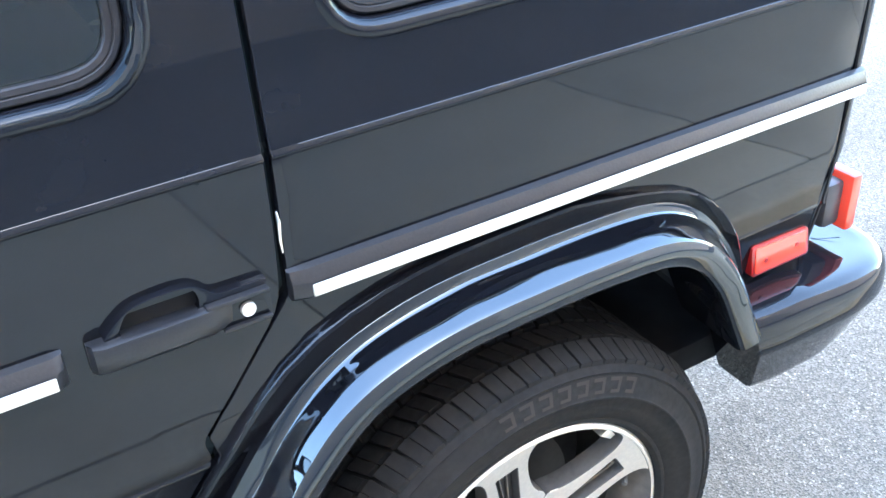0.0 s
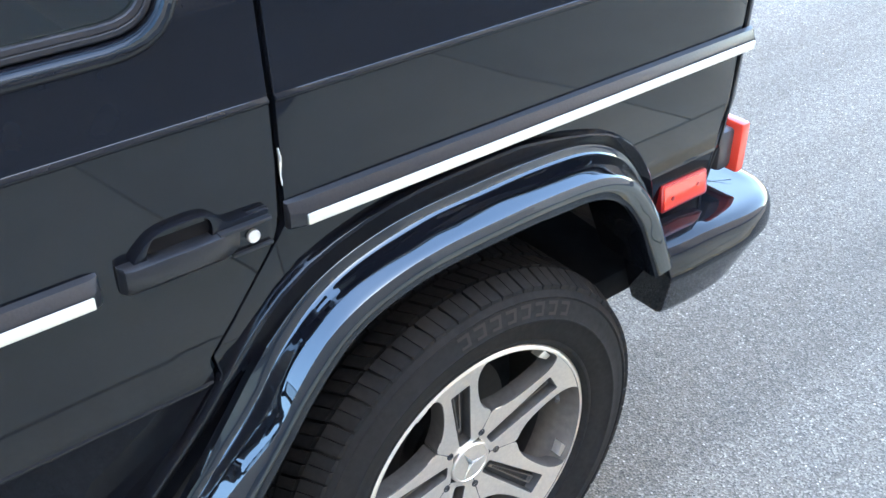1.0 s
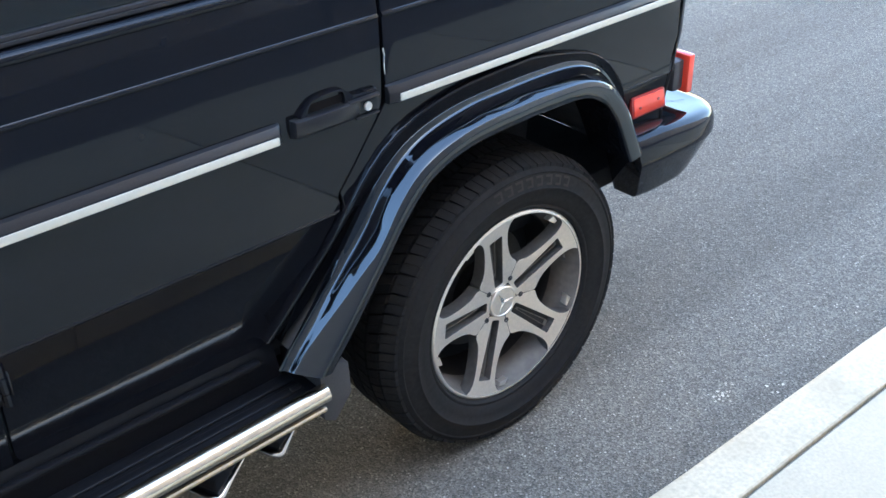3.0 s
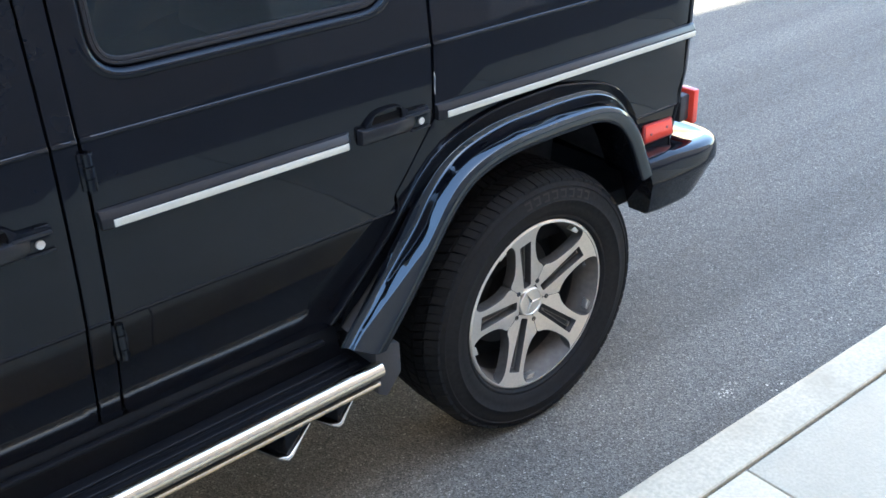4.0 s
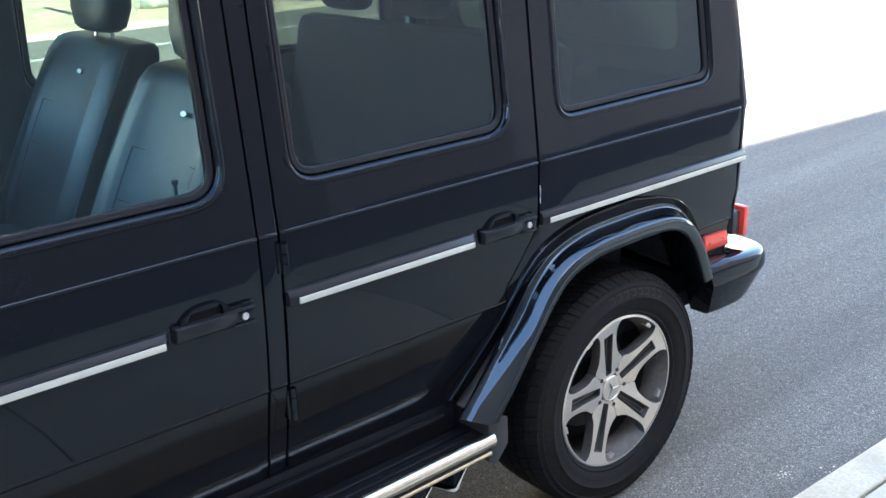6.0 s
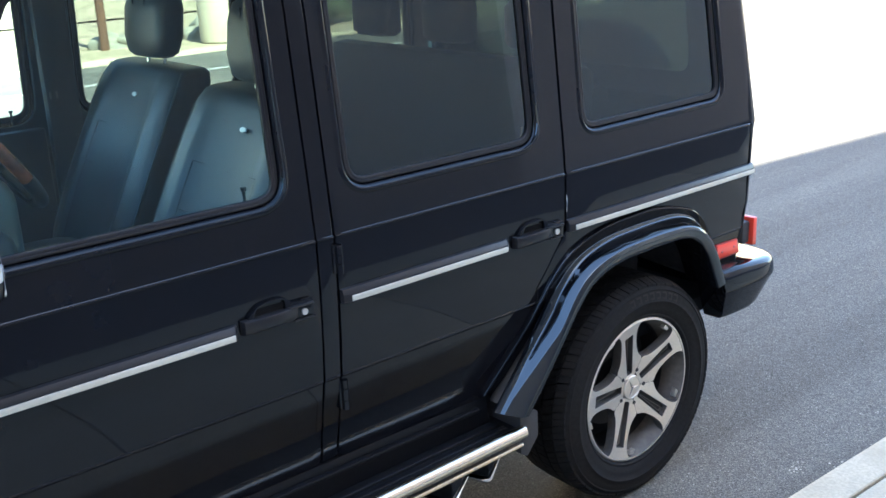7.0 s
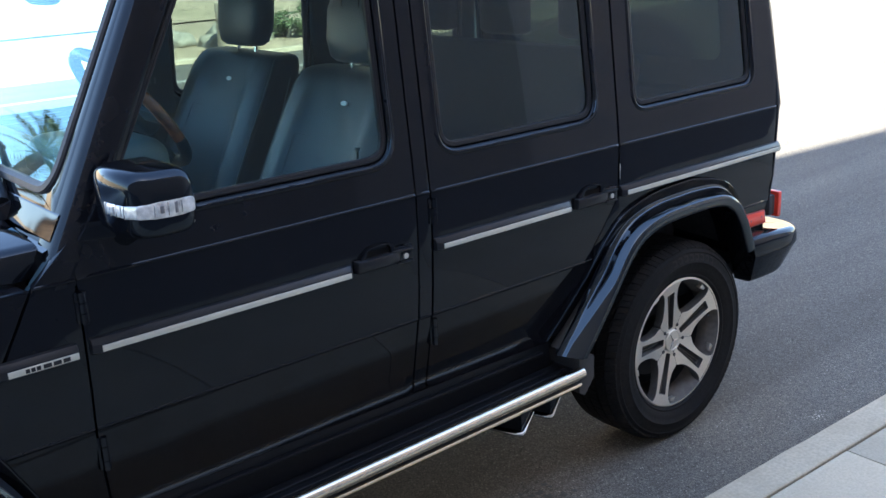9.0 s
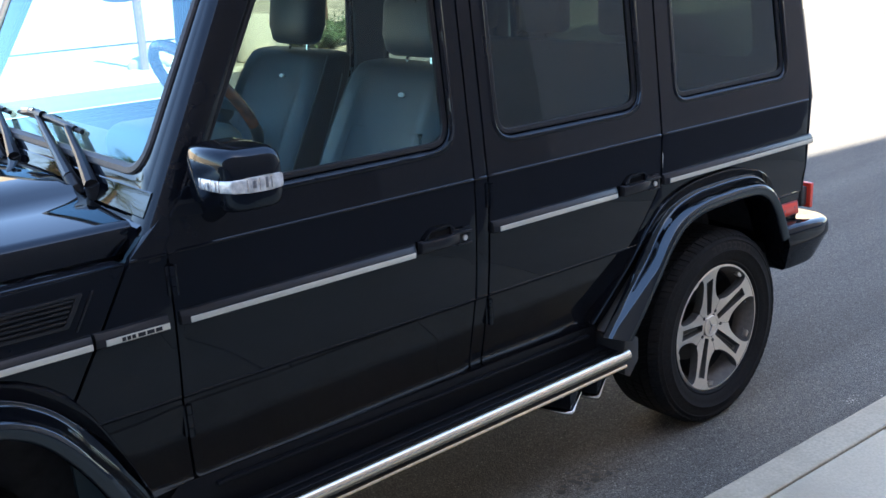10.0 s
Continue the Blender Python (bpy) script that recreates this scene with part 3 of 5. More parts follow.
FENDER = [(-3.40, 0.72), (-3.30, 0.72)] + [p for p in _archf if p[0] > -3.24 and p[1] > 0.845] + [(-2.474, 0.838), (-2.284, 1.178), (-2.8, 1.165), (-3.40, 1.15)]
COWL_SIDE = [p for p in _archf if p[0] > -2.47 and 0.53 < p[1] < 0.825] + [(-2.345, 0.53), (-2.158, 0.548), (-2.184, 0.80), (-2.184, 1.262), (-2.272, 1.185)] + [(-2.462, 0.842)]
BODY_BACK = [(-2.44, 0.50), (-2.30, 0.46), (-0.70, 0.46)] + [p for p in offset(LIP_REAR, 0.03) if p[1] > 0.5] + [(0.40, 0.66), (0.575, 0.66), (0.575, 1.20), (0.49, 1.872), (-1.848, 1.872), (-2.19, 1.262), (-2.28, 1.17), (-2.47, 0.85)]

strip_parts = []
for far in SIDES:
    fd = part("front_door", panel(FRONT_DOOR, [WIN_F], edge=0.005), PAINT, car, "black painted front door with a silver moulding", mirrored=far, sharp=-50)
    rd = part("rear_door", panel(REAR_DOOR, [WIN_R], edge=0.005), PAINT, car, "black painted rear door with a silver moulding", mirrored=far, sharp=-50)
    qp = part("rear_quarter", panel(QUARTER, [WIN_Q], edge=0.005), PAINT, car, mirrored=far, sharp=-50)
    part("door_pillar", panel(B_PILLAR, edge=0.004), PAINT, car, mirrored=far, sharp=-50)
    fe = part("front_fender", panel(FENDER, edge=0.005), PAINT, car, mirrored=far, sharp=-50)
    cs = part("cowl_side", panel(COWL_SIDE, edge=0.004), PAINT, car, mirrored=far, sharp=-50)
    part("inner_side", panel(BODY_BACK, [inset(WIN_F, -0.004), inset(WIN_R, -0.004), inset(WIN_Q, -0.004)], off=0.024, thick=0.020, edge=0), CABIN, car, mirrored=far)
    # windows: pressed lip, rubber in two ridges, pane
    for host, loop, mat, lab in ((fd, WIN_F, GLASS, "clear side window"), (rd, WIN_R, TINTED, "dark tinted side window"), (qp, WIN_Q, TINTED, "dark tinted side window")):
        part("window_lip", sweep(loop, [(-0.010, 0.0005), (-0.005, -0.0035), (0.0, -0.0045), (0.004, -0.0030), (0.008, 0.0010), (0.011, 0.0065), (0.012, 0.016)], True, side_y), PAINT, host, mirrored=far)
        part("window_seal", sweep(loop, [(0.010, 0.018), (0.0125, 0.0150), (0.0140, 0.0090), (0.0160, 0.0074), (0.0205, 0.0080), (0.0215, 0.0092), (0.0225, 0.0092), (0.0235, 0.0082), (0.0285, 0.0095), (0.030, 0.0115), (0.030, 0.022)], True, side_y), SEAL, host, mirrored=far)
        # glossy tube added at the lower rear corner to draw its bright highlight
        if loop is not WIN_Q:
            bend = inset(loop, 0.003)[7:17]
            swell = [0.0012 + 0.0058 * math.sin(math.pi * k / (len(bend) - 1)) ** 1.3 for k in range(len(bend))]
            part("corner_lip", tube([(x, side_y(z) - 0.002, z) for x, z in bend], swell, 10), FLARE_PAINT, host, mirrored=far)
        pane("window_pane", inset(loop, 0.026), 0.0165, mat, host, far, lab)
    # side mouldings: dark bevelled bar with a silver strip below
    for host, x0, x1, slope in ((fd, -2.150, -1.455, 0.02), (rd, -1.128, -0.595, 0.02), (qp, -0.318, 0.590, 0.02), (fe, -3.30, -2.392, 0.0), (cs, -2.362, -2.204, 0.0)):
        dz = 0.0 if x0 > -1.2 else -0.0068
        bar = bmesh.new()
        sec = [(0.016, 1.0415), (0.007, 1.039), (-0.0025, 1.0275), (-0.0035, 1.025), (-0.003, 1.0075), (0.001, 1.004), (0.016, 1.004)]
        rows = []
        for x, k in ((x0 - 0.022, 0.35), (x0 - 0.020, 0.62), (x0, 1.0), (x1, 1.0), (x1 + (0.010 if slope else 0.002), 0.6), (x1 + (0.012 if slope else 0.003), 0.35)):
            rows.append([bar.verts.new((x, 0.016 + (y - 0.016) * k, z + dz)) for y, z in sec])
        for a, b in zip(rows, rows[1:]):
            for j in range(len(sec) - 1):
                bar.faces.new((a[j], a[j + 1], b[j + 1], b[j]))
        bar.faces.new(rows[0])
        bar.faces.new(rows[-1])
        bmesh.ops.recalc_face_normals(bar, faces=bar.faces[:])
        mo = part("side_moulding", bar, TRIM_BLACK, host, mirrored=far)
        st = rbox(x0, x1 - 0.001, -0.0065, -0.001, 1.0085 + dz, 1.0235 + dz, 0.0012)
        part("silver_strip", st, SILVER, host, "bright silver strip", mirrored=far)
        strip_parts.append((far, host, x0, x1))

# lettered plate reduced to bars
for far in SIDES:
    host = [s[1] for s in strip_parts if s[0] == far and abs(s[2] + 2.362) < 1e-6][0]
    for k, (x0, x1) in enumerate(((-2.325, -2.316), (-2.313, -2.304), (-2.301, -2.292), (-2.286, -2.268), (-2.264, -2.246), (-2.242, -2.226))):
        part("plate_bar", rbox(x0, x1, -0.0075, -0.006, 1.0044, 1.0140), TRIM_BLACK, host, mirrored=far)

# chrome sliver added for a bright glint in the gap behind the rear door
for far in SIDES:
    part("striker_edge", tube([(-0.3425, 0.012, 1.118), (-0.3415, 0.0105, 1.105), (-0.3425, 0.011, 1.082), (-0.3410, 0.012, 1.066)], [0.0012, 0.0022, 0.0018, 0.0012], 8), CHROME, car, mirrored=far)

# hinges
for far in SIDES:
    for hx, zz in ((-1.150, (1.085, 1.158)), (-1.144, (0.703, 0.786)), (-2.176, (1.075, 1.150)), (-2.166, (0.688, 0.775))):
        yy = side_y((zz[0] + zz[1]) / 2)
        h = tube([(hx, yy - 0.006, zz[0]), (hx, yy - 0.006, zz[0] + 0.024)], 0.009, 10)
        add(h, tube([(hx, yy - 0.006, zz[0] + 0.026), (hx, yy - 0.006, zz[1] - 0.026)], 0.0095, 10))
        add(h, tube([(hx, yy - 0.006, zz[1] - 0.024), (hx, yy - 0.006, zz[1])], 0.009, 10))
        add(h, rbox(hx - 0.016, hx + 0.014, yy - 0.004, yy + 0.02, zz[0], zz[1], 0.003))
        part("door_hinge", h, PAINT, car, mirrored=far)


def handle(x, host, far):
    """Push-button pull handle: base plate with a finger pocket, a grip bar and a round lock."""
    y = side_y(1.03)
    plate = prism(rounded([(x - 0.172, 1.002), (x + 0.008, 0.998), (x + 0.008, 1.047), (x - 0.052, 1.048), (x - 0.060, 1.058), (x - 0.078, 1.071), (x - 0.138, 1.069), (x - 0.160, 1.052), (x - 0.172, 1.040)],
                          [0.01, 0.008, 0.01, 0.01, 0.02, 0.03, 0.03, 0.012, 0.01], 4), [rounded([(x - 0.158, 1.036), (x - 0.068, 1.036), (x - 0.072, 1.0655), (x - 0.144, 1.0645)], 0.012, 4)], y - 0.011, y + 0.004, 0.003)
    hb = part("door_handle", plate, PAINT, car, "black door handle with a round silver lock", mirrored=far)
    # black sheet on the door skin puts shade into the finger pocket
    part("finger_pocket", prism(rounded([(x - 0.160, 1.034), (x - 0.066, 1.034), (x - 0.071, 1.067), (x - 0.146, 1.066)], 0.012, 4), [], y - 0.0005, y + 0.003), BLACK_VOID, hb, mirrored=far)
    grip = bmesh.new()
    rows = []
    sec = [(0.006, 1.0385), (-0.016, 1.0385), (-0.0205, 1.0365), (-0.0225, 1.031), (-0.021, 1.010), (-0.0165, 1.004), (0.0, 1.002), (0.006, 1.003)]
    for dx, k in ((-0.188, 0.35), (-0.184, 0.8), (-0.174, 1.0), (-0.10, 1.03), (-0.062, 1.0), (-0.046, 0.62), (-0.030, 0.42), (0.002, 0.40), (0.005, 0.2)):
        rows.append([grip.verts.new((x + dx, y + (sy if sy > 0 else sy * k), sz)) for sy, sz in sec])
    for a, b in zip(rows, rows[1:]):
        for j in range(len(sec)):
            grip.faces.new((a[j], a[(j + 1) % len(sec)], b[(j + 1) % len(sec)], b[j]))
    grip.faces.new(rows[0])
    grip.faces.new(rows[-1])
    bmesh.ops.recalc_face_normals(grip, faces=grip.faces[:])
    part("grip", grip, TRIM_BLACK, hb, mirrored=far)
    part("ledge", rbox(x - 0.066, x + 0.005, y - 0.020, y, 1.0345, 1.0405, 0.002), TRIM_BLACK, hb, mirrored=far)
    part("upper_ledge", rbox(x - 0.052, x + 0.006, y - 0.010, y, 1.0415, 1.0475, 0.002), TRIM_BLACK, hb, mirrored=far)
    part("lower_ledge", rbox(x - 0.050, x + 0.006, y - 0.016, y, 0.9985, 1.0035, 0.002), TRIM_BLACK, hb, mirrored=far)
    part("lock", moved(lathe([(1e-4, -0.0160), (0.0058, -0.0160), (0.0062, -0.0164), (0.0078, -0.0164), (0.0086, -0.0152), (0.0088, -0.005)], 28), pose(x - 0.020, y, 1.0185)), BADGE, hb, "round silver lock", mirrored=far)


for far in SIDES:
    doors = [o for o in car.children if o.name.split(".")[0] in ("front_door", "rear_door")]
    handle(-0.372, doors[1 + 2 * far], far)
    handle(-1.244, doors[0 + 2 * far], far)

def flare_section(dip, deep, leg, foot, run):
    """Outer face, crease, rounded shoulder, a flatter trough at dip (0 to 1) and a sweep back up to the body."""
    tops = [0.0335, -0.0440]
    out = [(0.004, 0.10), (-0.004, -0.028), (-0.002, -0.0360), (0.001, -0.0400), (0.006, -0.0422), (0.016, -0.0450), (0.0260, -0.0474), (0.0300, -0.0468), (0.0325, -0.0448)]
    n = 26
    tilts = []
    for i in range(n):
        s = (i + 0.5) / n
        lean = 25.5 + 45 * math.exp(-((s / (0.10 - 0.06 * leg)) ** 2)) + 58 * max(0.0, (s - 0.73) / 0.27) ** 1.1
        lean -= (1 - leg) * deep * math.exp(-(((s - dip) / 0.085) ** 2))
        lean -= leg * (4.0 + 12.0 * min(1.0, max(0.0, (s - dip - 0.40 * foot) / 0.06)) * (s < 0.9))
        lean += 18.0 * leg * max(0.0, min(1.0, (0.60 * foot - s) / 0.10 + 0.5)) * min(1.0, foot * 3)
        lean += (3.0 - 2.0 * leg) * noise.noise(Vector((run * 13.0, s * 4.0, 2.5)))
        tilts.append(radians(max(4.0, lean)))
    wide, high = sum(math.cos(a) for a in tilts), sum(math.sin(a) for a in tilts)
    k = 0.0590 / wide
    h = (1 - leg) * 0.0375 / high + leg * k
    y, d = tops[1], tops[0]
    for a in tilts:
        d += math.sin(a) * h
        y += math.cos(a) * k
        out.append((d, y))
    return out + [(0.0728, 0.0175), (0.0735, 0.030)]


def flare_mesh(lip):
    """Moulded flare: upright outer face and a glossy, slightly uneven top that hollows towards the body."""
    path = curve(lip, 5)
    bm = bmesh.new()
    rings = []
    run = 0.0
    for i, p in enumerate(path):
        a, b = path[max(0, i - 1)], path[min(len(path) - 1, i + 1)]
        run += math.hypot(p[0] - path[max(0, i - 1)][0], p[1] - path[max(0, i - 1)][1])
        t = Vector((b[0] - a[0], b[1] - a[1])).normalized()
        leg = max(0.0, min(1.0, (0.84 - p[1]) / 0.10))
        dip = 0.50 - 0.02 * leg + (1 - 0.6 * leg) * 0.10 * noise.noise(Vector((run * 5.5, 4.2, 0))) + 0.045 * noise.noise(Vector((run * 17.0, 1.2, 0)))
        foot = max(0.0, min(1.0, (0.74 - p[1]) / 0.22))
        deep = 9 + 3 * noise.noise(Vector((run * 8.0, 9.1, 0)))
        cut = 0.50 * max(0.0, min(1.0, (0.57 - p[1]) / 0.08))
        rings.append([bm.verts.new((p[0] - t.y * d - abs(t.x) * cut * (d - 0.02), y, p[1] + t.x * d - abs(t.y) * cut * (d - 0.02))) for d, y in flare_section(dip, deep, leg, foot, run)])
    for a, b in zip(rings, rings[1:]):
        for k in range(len(a) - 1):
            bm.faces.new((a[k], a[k + 1], b[k + 1], b[k]))
    bm.faces.new(rings[0])
    bm.faces.new(rings[-1])
    bmesh.ops.recalc_face_normals(bm, faces=bm.faces[:])
    return bm


def bead_mesh(lip):
    """Pressed bead round the flare: a slope out from the flare, a narrow crest and a short return to the panel."""
    sec = [(0.066, 0.030), (0.070, 0.0165), (0.103, 0.0052), (0.1075, 0.0040), (0.112, 0.0055), (0.1155, 0.0105), (0.117, 0.030)]
    bm = bmesh.new()
    rings = []
    mid = (lip[0][0] + lip[-1][0]) / 2
    back = 1 if lip is LIP_REAR else -1
    for i, p in enumerate(lip):
        a, b = lip[max(0, i - 1)], lip[min(len(lip) - 1, i + 1)]
        t = Vector((b[0] - a[0], b[1] - a[1])).normalized()
        fall = max(0.0, min(1.0, (0.83 - p[1]) / 0.14))
        pull = 0.45 * max(0.0, min(1.0, ((p[0] - mid) * back - 0.16) / 0.12)) + 0.40 * fall * ((p[0] - mid) * back < 0)
        ring = []
        for s, y in sec:
            q = s if s < 0.071 else 0.070 + (s - 0.070) * (1 - pull)
            z = p[1] + t.x * q
            ring.append(bm.verts.new((p[0] - t.y * q, max(0.0, side_y(z) - 0.016) + y, z)))
        rings.append(ring)
    for a, b in zip(rings, rings[1:]):
        for k in range(len(sec) - 1):
            bm.faces.new((a[k], a[k + 1], b[k + 1], b[k]))
    bm.faces.new(rings[0])
    bm.faces.new(rings[-1])
    bmesh.ops.recalc_face_normals(bm, faces=bm.faces[:])
    return bm


# wheel arch flares
for far in SIDES:
    for lip, nm in ((LIP_REAR, "rear"), (LIP_FRONT, "front")):
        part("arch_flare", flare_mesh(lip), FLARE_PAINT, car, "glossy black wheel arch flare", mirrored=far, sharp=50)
        part("arch_bead", bead_mesh(lip), PAINT, car, mirrored=far)
        liner = sweep(offset(lip, 0.012), [(0.0, -0.02), (0.02, 0.06), (0.03, 0.36)])
        back = prism(offset(lip, 0.03) + [(lip[-1][0], 0.45), (lip[0][0], 0.45)], [], 0.34, 0.36)
        part("arch_liner", add(liner, back), LINER, car, mirrored=far)

# sills, running boards, exhaust tips
for far in SIDES:
    part("sill", prism([(-2.36, 0.40), (-0.60, 0.40), (-0.62, 0.545), (-2.20, 0.545)], [], 0.084, 0.20, 0.002), STEP_RUBBER, car, mirrored=far)
    part("sill_trim", rbox(-2.10, -0.66, 0.066, 0.085, 0.506, 0.520, 0.005), STEP_RUBBER, car, mirrored=far)
    rb = part("running_board", rbox(-2.30, -0.565, -0.022, 0.150, 0.388, 0.440, 0.008), STEP_RUBBER, car, "black running board with a polished tube edge", mirrored=far)
    for y0, y1, high in ((0.012, 0.034, 0.4455), (0.046, 0.078, 0.4465), (0.092, 0.126, 0.4500)):
        part("tread_rib", rbox(-2.26, -0.60, y0, y1, 0.436, high, 0.004, 3), STEP_RUBBER, rb, mirrored=far)
    part("step_clip", rbox(-0.628, -0.606, 0.012, 0.024, 0.444, 0.449, 0.001), TRIM_BLACK, rb, mirrored=far)
    part("step_tube", tube([(-2.30, -0.026, 0.436), (-1.5, -0.026, 0.436), (-0.572, -0.026, 0.436)], 0.0205, 20), STEEL_TUBE, rb, "polished steel tube", mirrored=far)
    part("lower_strip", tube([(-2.30, -0.022, 0.392), (-1.5, -0.022, 0.392), (-0.575, -0.022, 0.392)], 0.0075, 10), STEEL_TUBE, rb, "thin polished strip", mirrored=far)
    cap = prism(rounded([(-0.578, 0.498), (-0.507, 0.479), (-0.506, 0.395), (-0.552, 0.343), (-0.578, 0.360)], [0.004, 0.006, 0.008, 0.004, 0.002], 3), [], -0.020, 0.13, 0.003)
    part("end_cap", cap, CAP_GREY, rb, mirrored=far)
for o in car.children:
    if o.name.split(".")[0] == "running_board":
        for piece in (o, *o.children):
            for v in piece.data.vertices:
                v.co.z += (v.co.x + 1.25) * 0.015
# square-cut tips: solid black blocks hold the mouths' shade, with a bright lower lip that comes to a corner
for corner, inner, outer in (((-0.835, -0.004, 0.302), (-0.895, 0.150, 0.306), (-0.748, 0.032, 0.342)), ((-0.669, 0.026, 0.297), (-0.725, 0.150, 0.303), (-0.607, 0.044, 0.347))):
    c, p, q = Vector(corner), Vector(inner), Vector(outer)
    body_ = bmesh.new()
    low = [p, c, q, q + (p - c)]
    rows = [[body_.verts.new(v + Vector((0, 0, h)) + (sum(low, Vector()) / 4 - v) * k) for v in low] for h, k in ((0.0, 0.03), (0.05, 0.03), (0.07, 0.1))]
    for a, b in zip(rows, rows[1:]):
        for k in range(4):
            body_.faces.new((a[k], a[(k + 1) % 4], b[(k + 1) % 4], b[k]))
    body_.faces.new(rows[0][::-1])
    body_.faces.new(rows[-1])
    bmesh.ops.recalc_face_normals(body_, faces=body_.faces[:])
    et = part("exhaust_tip", body_, PAINT, car, "dark side exhaust outlet with a chrome lip")
    edge = [p, p.lerp(c, 0.5), p.lerp(c, 0.88), c + Vector((0.004, 0.003, 0.001)), c.lerp(q, 0.12), c.lerp(q, 0.55), q]
    part("lip", tube(edge, [0.005, 0.0085, 0.0105, 0.0108, 0.0090, 0.0050, 0.004], 12), CHROME, et, "chrome lower lip")

# chassis, light block, floor, roof, tailgate, front end
part("chassis", rbox(-3.30, 0.50, 0.36, 2 * YC - 0.36, 0.34, 0.52, 0.02), BLACK_VOID, car)
# unseen block added to keep far-side light from leaking under the car
part("underbody", rbox(-2.45, -0.46, 0.24, 2 * YC - 0.24, 0.23, 0.40, 0.02), BLACK_VOID, car)
part("cabin_floor", rbox(-2.35, 0.56, 0.10, 2 * YC - 0.10, 0.50, 0.56, 0.01), BLACK_VOID, car)
part("rear_axle", tube([(0, 0.25, 0.375), (0, 2 * YC - 0.25, 0.375)], 0.06, 12), BLACK_VOID, car)
roof = bmesh.new()
rows = []
for x, dz, ins in ((-1.86, -0.055, 0.02), (-1.80, -0.01, 0.0), (-1.70, 0.012, 0.0), (-0.6, 0.028, 0.0), (0.35, 0.02, 0.0), (0.46, 0.0, 0.01), (0.51, -0.05, 0.02)):
    ring = []
    for k in range(13):
        f = k / 12 * 2 - 1
        ring.append(roof.verts.new((x, YC + f * (YC - 0.075 - ins), 1.917 + dz + 0.035 * (1 - abs(f) ** 3) - 0.03 * abs(f) ** 8)))
    rows.append(ring)
for a, b in zip(rows, rows[1:]):
    for k in range(12):
        roof.faces.new((a[k], a[k + 1], b[k + 1], b[k]))
part("roof", roof, PAINT, car, sharp=60)
part("headliner", rbox(-1.84, 0.48, 0.11, 2 * YC - 0.11, 1.858, 1.878, 0.005), CABIN, car)
for far in SIDES:
    part("rain_gutter", tube([(-1.84, 0.084, 1.848), (-1.78, 0.080, 1.880), (-0.6, 0.078, 1.894), (0.46, 0.080, 1.882)], 0.012, 8), PAINT, car, mirrored=far)
# rounded rear corner and tailgate
y0_at = side_y
rear = bmesh.new()
rows = []
for z, x in ((0.62, 0.575), (0.9, 0.577), (1.165, 0.579), (1.185, 0.588), (1.5, 0.551), (1.875, 0.507)):
    ring = [(float(np.interp(z, [1.2, 1.868], [0.574, 0.499])), y0_at(z) + 0.001, z)]
    y0 = side_y(z)
    for k in range(8):
        a = math.pi / 2 * k / 7
        ring.append((x + 0.003 + 0.070 * math.sin(a), y0 + 0.001 + 0.070 * (1 - math.cos(a)), z))
    rows.append([rear.verts.new(p) for p in ring] + [rear.verts.new((p[0], 2 * YC - p[1], p[2])) for p in ring[::-1]])
for a, b in zip(rows, rows[1:]):
    for k in range(17):
        if k != 8 or a[0].co.z < 1.18:
            rear.faces.new((a[k], a[k + 1], b[k + 1], b[k]))
bmesh.ops.recalc_face_normals(rear, faces=rear.faces[:])
part("tailgate", rear, PAINT, car, sharp=50)

# tailgate's upper half: framed opening with a tinted pane


def on_back(bm):
    """Lays a sheet drawn in (y, z) as (x, z) onto the raked back, depth inwards."""
    for v in bm.verts:
        xb = float(np.interp(v.co.z, [1.185, 1.5, 1.875], [0.661, 0.624, 0.580]))
        v.co = Vector((xb - v.co.y, v.co.x, v.co.z))
    bmesh.ops.recalc_face_normals(bm, faces=bm.faces[:])
    return bm


ya, yb = side_y(1.185) + 0.071, side_y(1.875) + 0.071
BACK_LOOP = rounded([(0.30, 1.33), (2 * YC - 0.30, 1.33), (2 * YC - 0.31, 1.76), (0.31, 1.76)], 0.06, 5)
part("tailgate_frame", on_back(prism([(ya, 1.185), (2 * YC - ya, 1.185), (2 * YC - yb, 1.875), (yb, 1.875)], [BACK_LOOP], 0.0, 0.03)), PAINT, car)
rw = part("rear_window", on_back(prism(BACK_LOOP, [], 0.010, 0.014)), TINTED, car, "dark tinted rear window")
rw.visible_shadow = False

spare = moved(lathe([(1e-3, 0.0), (0.20, 0.002), (0.29, 0.010), (0.345, 0.030), (0.372, 0.065), (0.376, 0.12), (0.368, 0.19), (0.33, 0.215), (1e-3, 0.218)], 56), Matrix(((0, -1, 0, 0.905), (1, 0, 0, YC), (0, 0, 1, 1.12), (0, 0, 0, 1))))
part("spare_wheel_cover", spare, PAINT, car, "round black spare wheel cover", sharp=50)

# rear bumper: wraps round from the arch, glossy shelf on top
bump = bmesh.new()
plan = [(0.374, -0.038), (0.44, -0.044), (0.54, -0.046), (0.64, -0.042), (0.720, -0.020), (0.768, 0.025), (0.788, 0.10), (0.790, 0.30), (0.79, 0.60)]
plan = curve(plan, 4)
plan = plan + [(x, 2 * YC - y) for x, y in plan[::-1]]
sec = [(-0.130, 0.697), (-0.075, 0.697), (-0.045, 0.6975), (-0.026, 0.6965), (-0.014, 0.693), (-0.006, 0.686), (-0.002, 0.676), (0.0, 0.664), (0.001, 0.640), (0.001, 0.622), (-0.002, 0.614), (-0.044, 0.512), (-0.050, 0.500), (-0.062, 0.493), (-0.130, 0.490)]
rows = []
